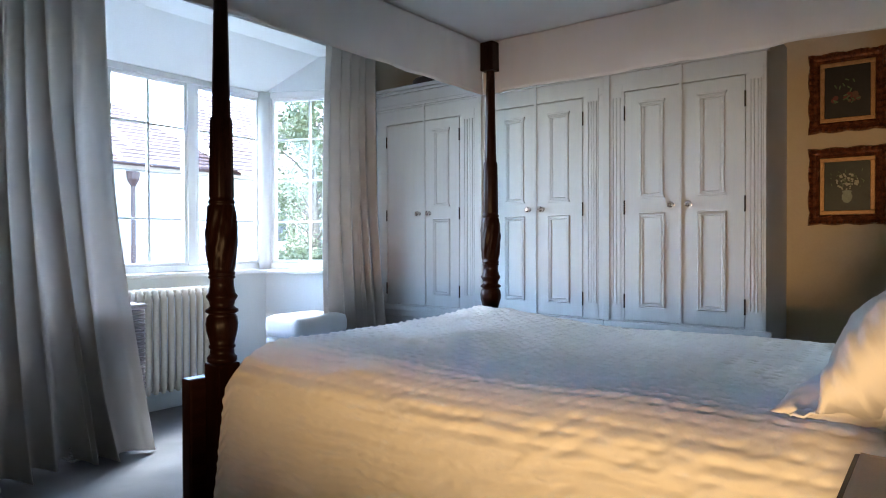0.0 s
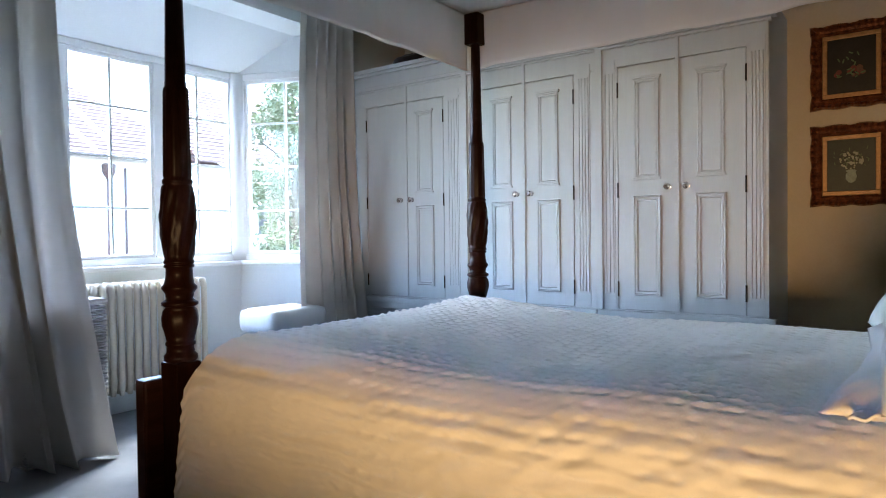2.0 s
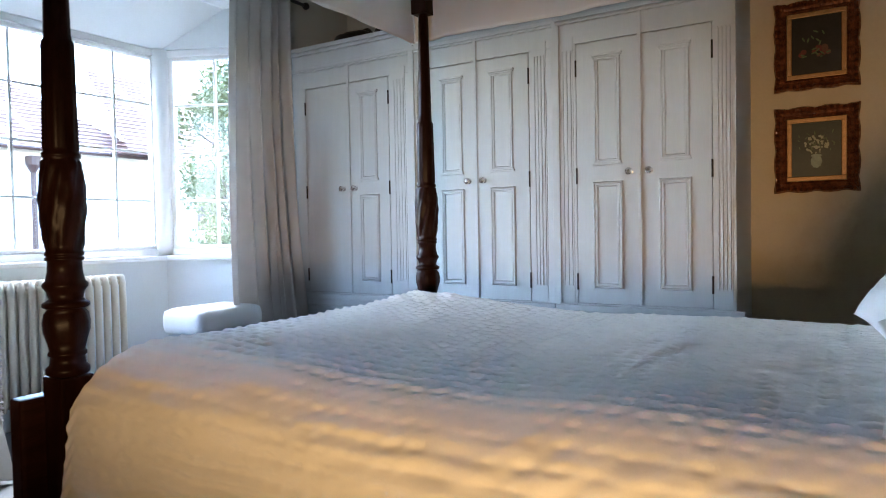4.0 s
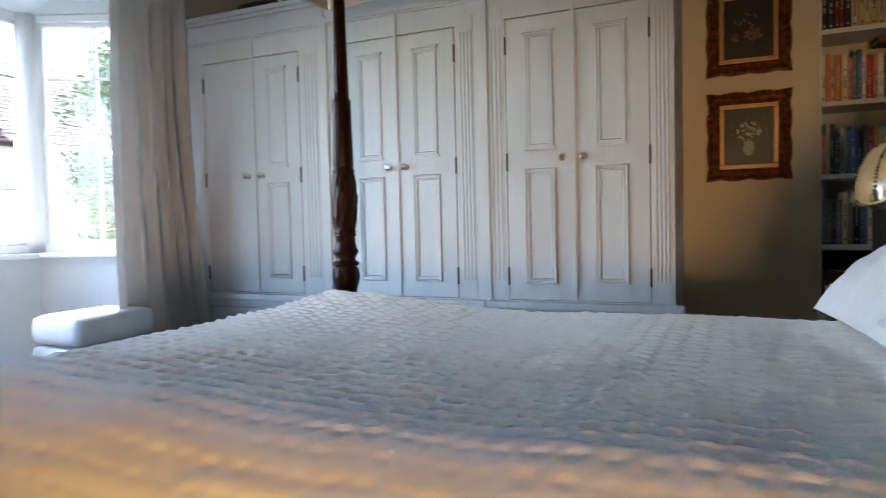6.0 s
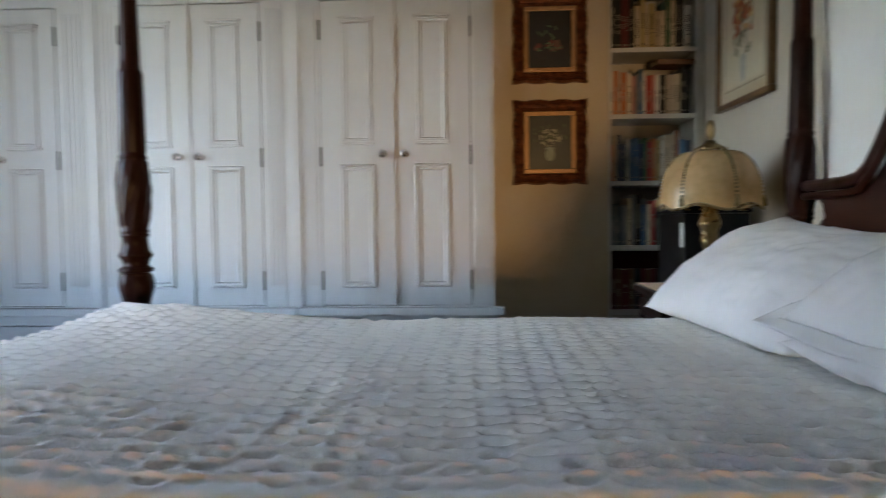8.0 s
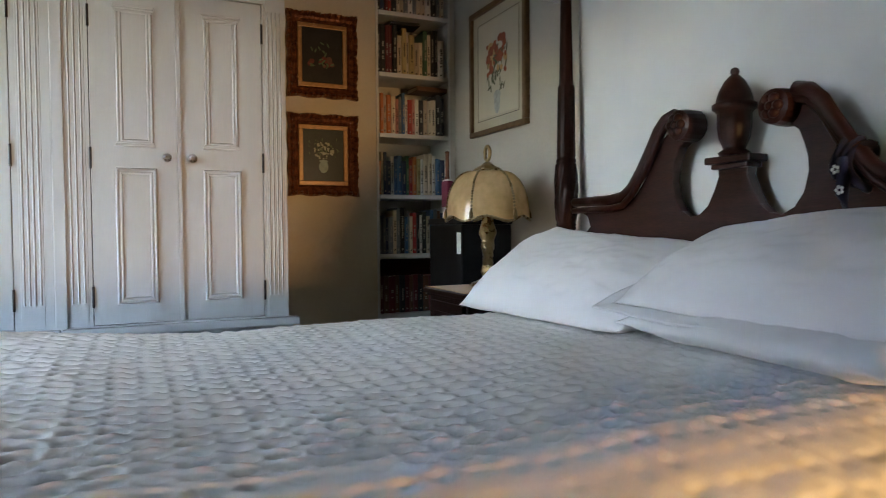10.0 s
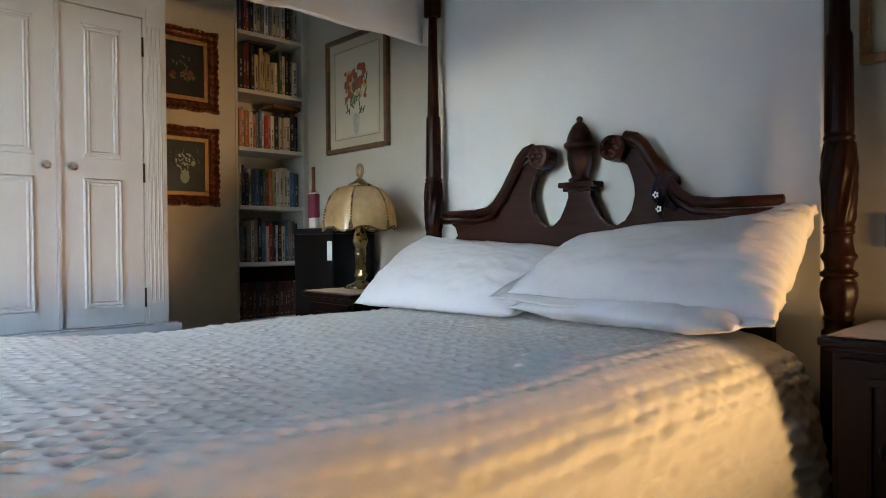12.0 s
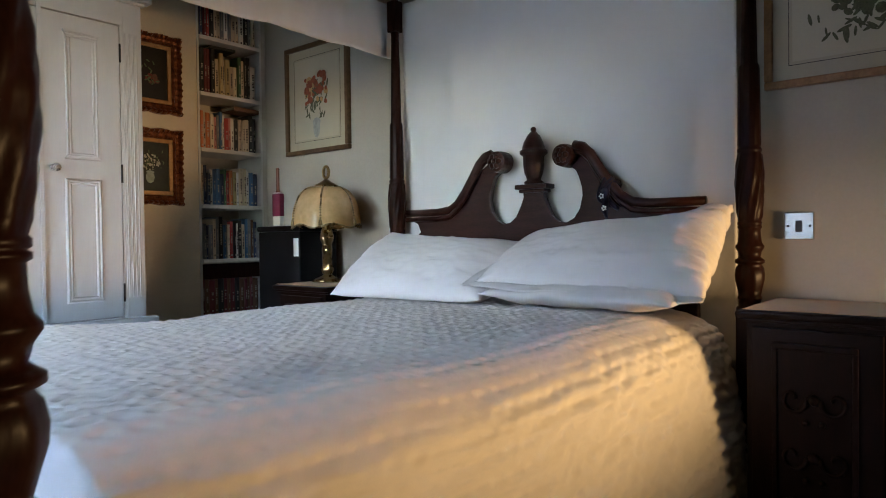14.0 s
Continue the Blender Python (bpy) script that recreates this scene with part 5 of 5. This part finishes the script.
# ---------------------------------------------------------------- outside the bay
GZ = -3.0
M_GRASS = mat("street_ground", (0.10, 0.11, 0.08), 0.9, 0, 0.3, 0.6, 0.3, 8)
M_RENDER = mat("cream_render", (0.75, 0.70, 0.66), 0.85, 0, 0.08, 1.5, 0.2, 40)
M_BRICK = mat("red_brick_far", (0.46, 0.33, 0.28), 0.85, 0, 0.3, 4, 0.3, 60)
M_TILE = mat("clay_roof_tile", (0.165, 0.10, 0.08), 0.8, 0, 0.35, 3, 0.4, 30)
M_PIPE = mat("brown_pipe", (0.05, 0.022, 0.018), 0.5, 0, 0.2)
gr = bmesh.new()
bmesh.ops.create_grid(gr, x_segments=2, y_segments=2, size=400)
for v in gr.verts:
    v.co.z = GZ
    v.co.x -= 405
part("ground", gr, M_GRASS, kind="structure")

HFX = -18.0
house = thing("house", (HFX - 3, 12, GZ), "cream rendered brick house with a tiled roof across the street", "house")
part("wall", box((HFX - 6, 4.0, GZ), (HFX, 24.0, 3.25)), M_RENDER, house)
part("brick_base", box((HFX - 0.02, 4.0, GZ), (HFX + 0.06, 24.0, 1.0)), M_BRICK, house, "red brick lower wall")


def roof_slope(y0, y1, x0, z0, x1, z1, n, hip0=0.0, hip1=0.0):
    """Courses of tiles from the eaves (x0, z0) to the ridge (x1, z1), each lapping the one below."""
    bm = bmesh.new()
    for k in range(n):
        a, b = k / n, (k + 1.25) / n
        ya0, ya1 = y0 + hip0 * a, y1 - hip1 * a
        yb0, yb1 = y0 + hip0 * min(1, b), y1 - hip1 * min(1, b)
        xa, za = x0 + (x1 - x0) * a, z0 + (z1 - z0) * a + 0.05
        xb, zb = x0 + (x1 - x0) * b, z0 + (z1 - z0) * b
        vs = [bm.verts.new(p) for p in ((xa, ya0, za), (xa, ya1, za), (xb, yb1, zb), (xb, yb0, zb), (xa, ya0, za - 0.06), (xa, ya1, za - 0.06))]
        bm.faces.new(vs[:4])
        bm.faces.new((vs[4], vs[5], vs[1], vs[0]))
    return bm


rf = part("roof", roof_slope(3.5, 13.9, HFX + 0.35, 3.25, HFX - 3.6, 6.0, 22, 0.0, 3.2), M_TILE, house, "reddish clay tile roof")
part("roof", roof_slope(12.6, 24.5, HFX + 1.2, 3.2, HFX - 3.2, 6.3, 22, 1.4, 0.0), M_TILE, house, "reddish clay tile roof with a hipped end")
for y0, z0, y1, z1 in ((8.9, 5.0, 10.5, 3.62), (8.6, 4.55, 10.2, 3.35), (12.3, 5.3, 14.4, 3.95)):
    part("barge_board", tube([(HFX + 0.45, y0, z0), (HFX + 0.45, y1, z1)], 0.06, 6), M_RENDER, house, "pale barge board")
part("gutter", tube([(HFX + 0.42, 3.5, 3.2), (HFX + 0.42, 13.9, 3.2)], 0.06, 8), M_PIPE, house, "brown gutter")
part("hopper", lathe([(0.06, 2.60), (0.16, 2.80), (0.17, 3.0), (0.15, 3.02)], (HFX + 0.2, 10.65, 0), 10), M_PIPE, house, "brown rainwater hopper")
part("downpipe", tube([(HFX + 0.2, 10.65, GZ), (HFX + 0.2, 10.65, 2.65)], 0.06, 8), M_PIPE, house, "brown downpipe")
part("downpipe", tube([(HFX + 0.15, 11.12, GZ), (HFX + 0.15, 11.12, 2.95)], 0.035, 8), M_PIPE, house, "thin grey downpipe")
ch = box((HFX - 3.4, 8.9, 3.3), (HFX - 2.6, 10.05, 6.6), 0.02)
box((HFX - 3.5, 8.8, 6.4), (HFX - 2.5, 10.15, 6.6), 0.02, ch)
part("chimney", ch, M_BRICK, rf, "brick chimney stack")
for yy, zz in ((9.1, 2.2), (16.0, 1.6), (19.0, 1.6)):
    wn_ = part("window", box((HFX - 0.05, yy - 0.45, zz - 0.55), (HFX + 0.03, yy + 0.45, zz + 0.55), 0.01), M_GLOSSW, house, "white framed window")
    for q in range(2):
        part("pane", box((HFX + 0.025, yy - 0.4 + q * 0.42, zz - 0.48), (HFX + 0.036, yy - 0.02 + q * 0.42, zz + 0.48)), M_UNLIT, wn_)

# tree beside the bay
M_BARK = mat("bark", (0.10, 0.075, 0.05), 0.9, 0, 0.4, 10, 0.6, 60)
M_FOL = mat("foliage", (0.125, 0.13, 0.055), 0.6, 0, 0.5, 2.5, 0.1, 20, dark=(0.06, 0.068, 0.026))
tree = thing("tree", (-11.0, 11.1, GZ), "leafy green tree growing beside the house opposite", "tree")
part("trunk", tube([(-11, 11.1, GZ), (-11.05, 11.12, -1.0), (-10.95, 11.05, 1.0), (-11.02, 11.0, 2.8), (-11.0, 11.0, 4.2)], [0.16, 0.13, 0.10, 0.06, 0.02], 10), M_BARK, tree, smooth=True)
rt = random.Random(21)
clumps = []
for k in range(46):
    z = rt.uniform(-0.2, 4.6)
    w = 1.15 * (1 - abs(z - 2.2) / 3.2)
    a = rt.uniform(0, 6.28)
    c = Vector((-11 + w * math.cos(a) * rt.uniform(0.3, 1), 11.0 + w * math.sin(a) * rt.uniform(0.3, 1), z))
    clumps.append(c)
    part("limb", tube([(-11, 11.03, max(-0.5, z - 0.7)), ((c.x - 11) / 2, (c.y + 11.03) / 2, z - 0.3), tuple(c)], [0.035, 0.022, 0.008], 6), M_BARK, tree)
vs, fs = [], []
for c in clumps:
    for _ in range(230):
        d = Vector((rt.gauss(0, 1), rt.gauss(0, 1), rt.gauss(0, 1))).normalized() * 0.42 * rt.random() ** 0.4
        p = c + d
        u = Vector((rt.gauss(0, 1), rt.gauss(0, 1), rt.gauss(0, 1))).normalized()
        w = u.orthogonal().normalized()
        ln, wd = rt.uniform(0.04, 0.075), rt.uniform(0.018, 0.03)
        b = len(vs)
        vs += [tuple(p - u * ln), tuple(p + w * wd), tuple(p + u * ln), tuple(p - w * wd)]
        fs.append((b, b + 1, b + 2, b + 3))
lm = bpy.data.meshes.new("crown")
lm.from_pydata(vs, [], fs)
lm.materials.append(M_FOL)
part("crown", lm, M_FOL, tree, "loose clumps of small green leaves", kind="stuff")
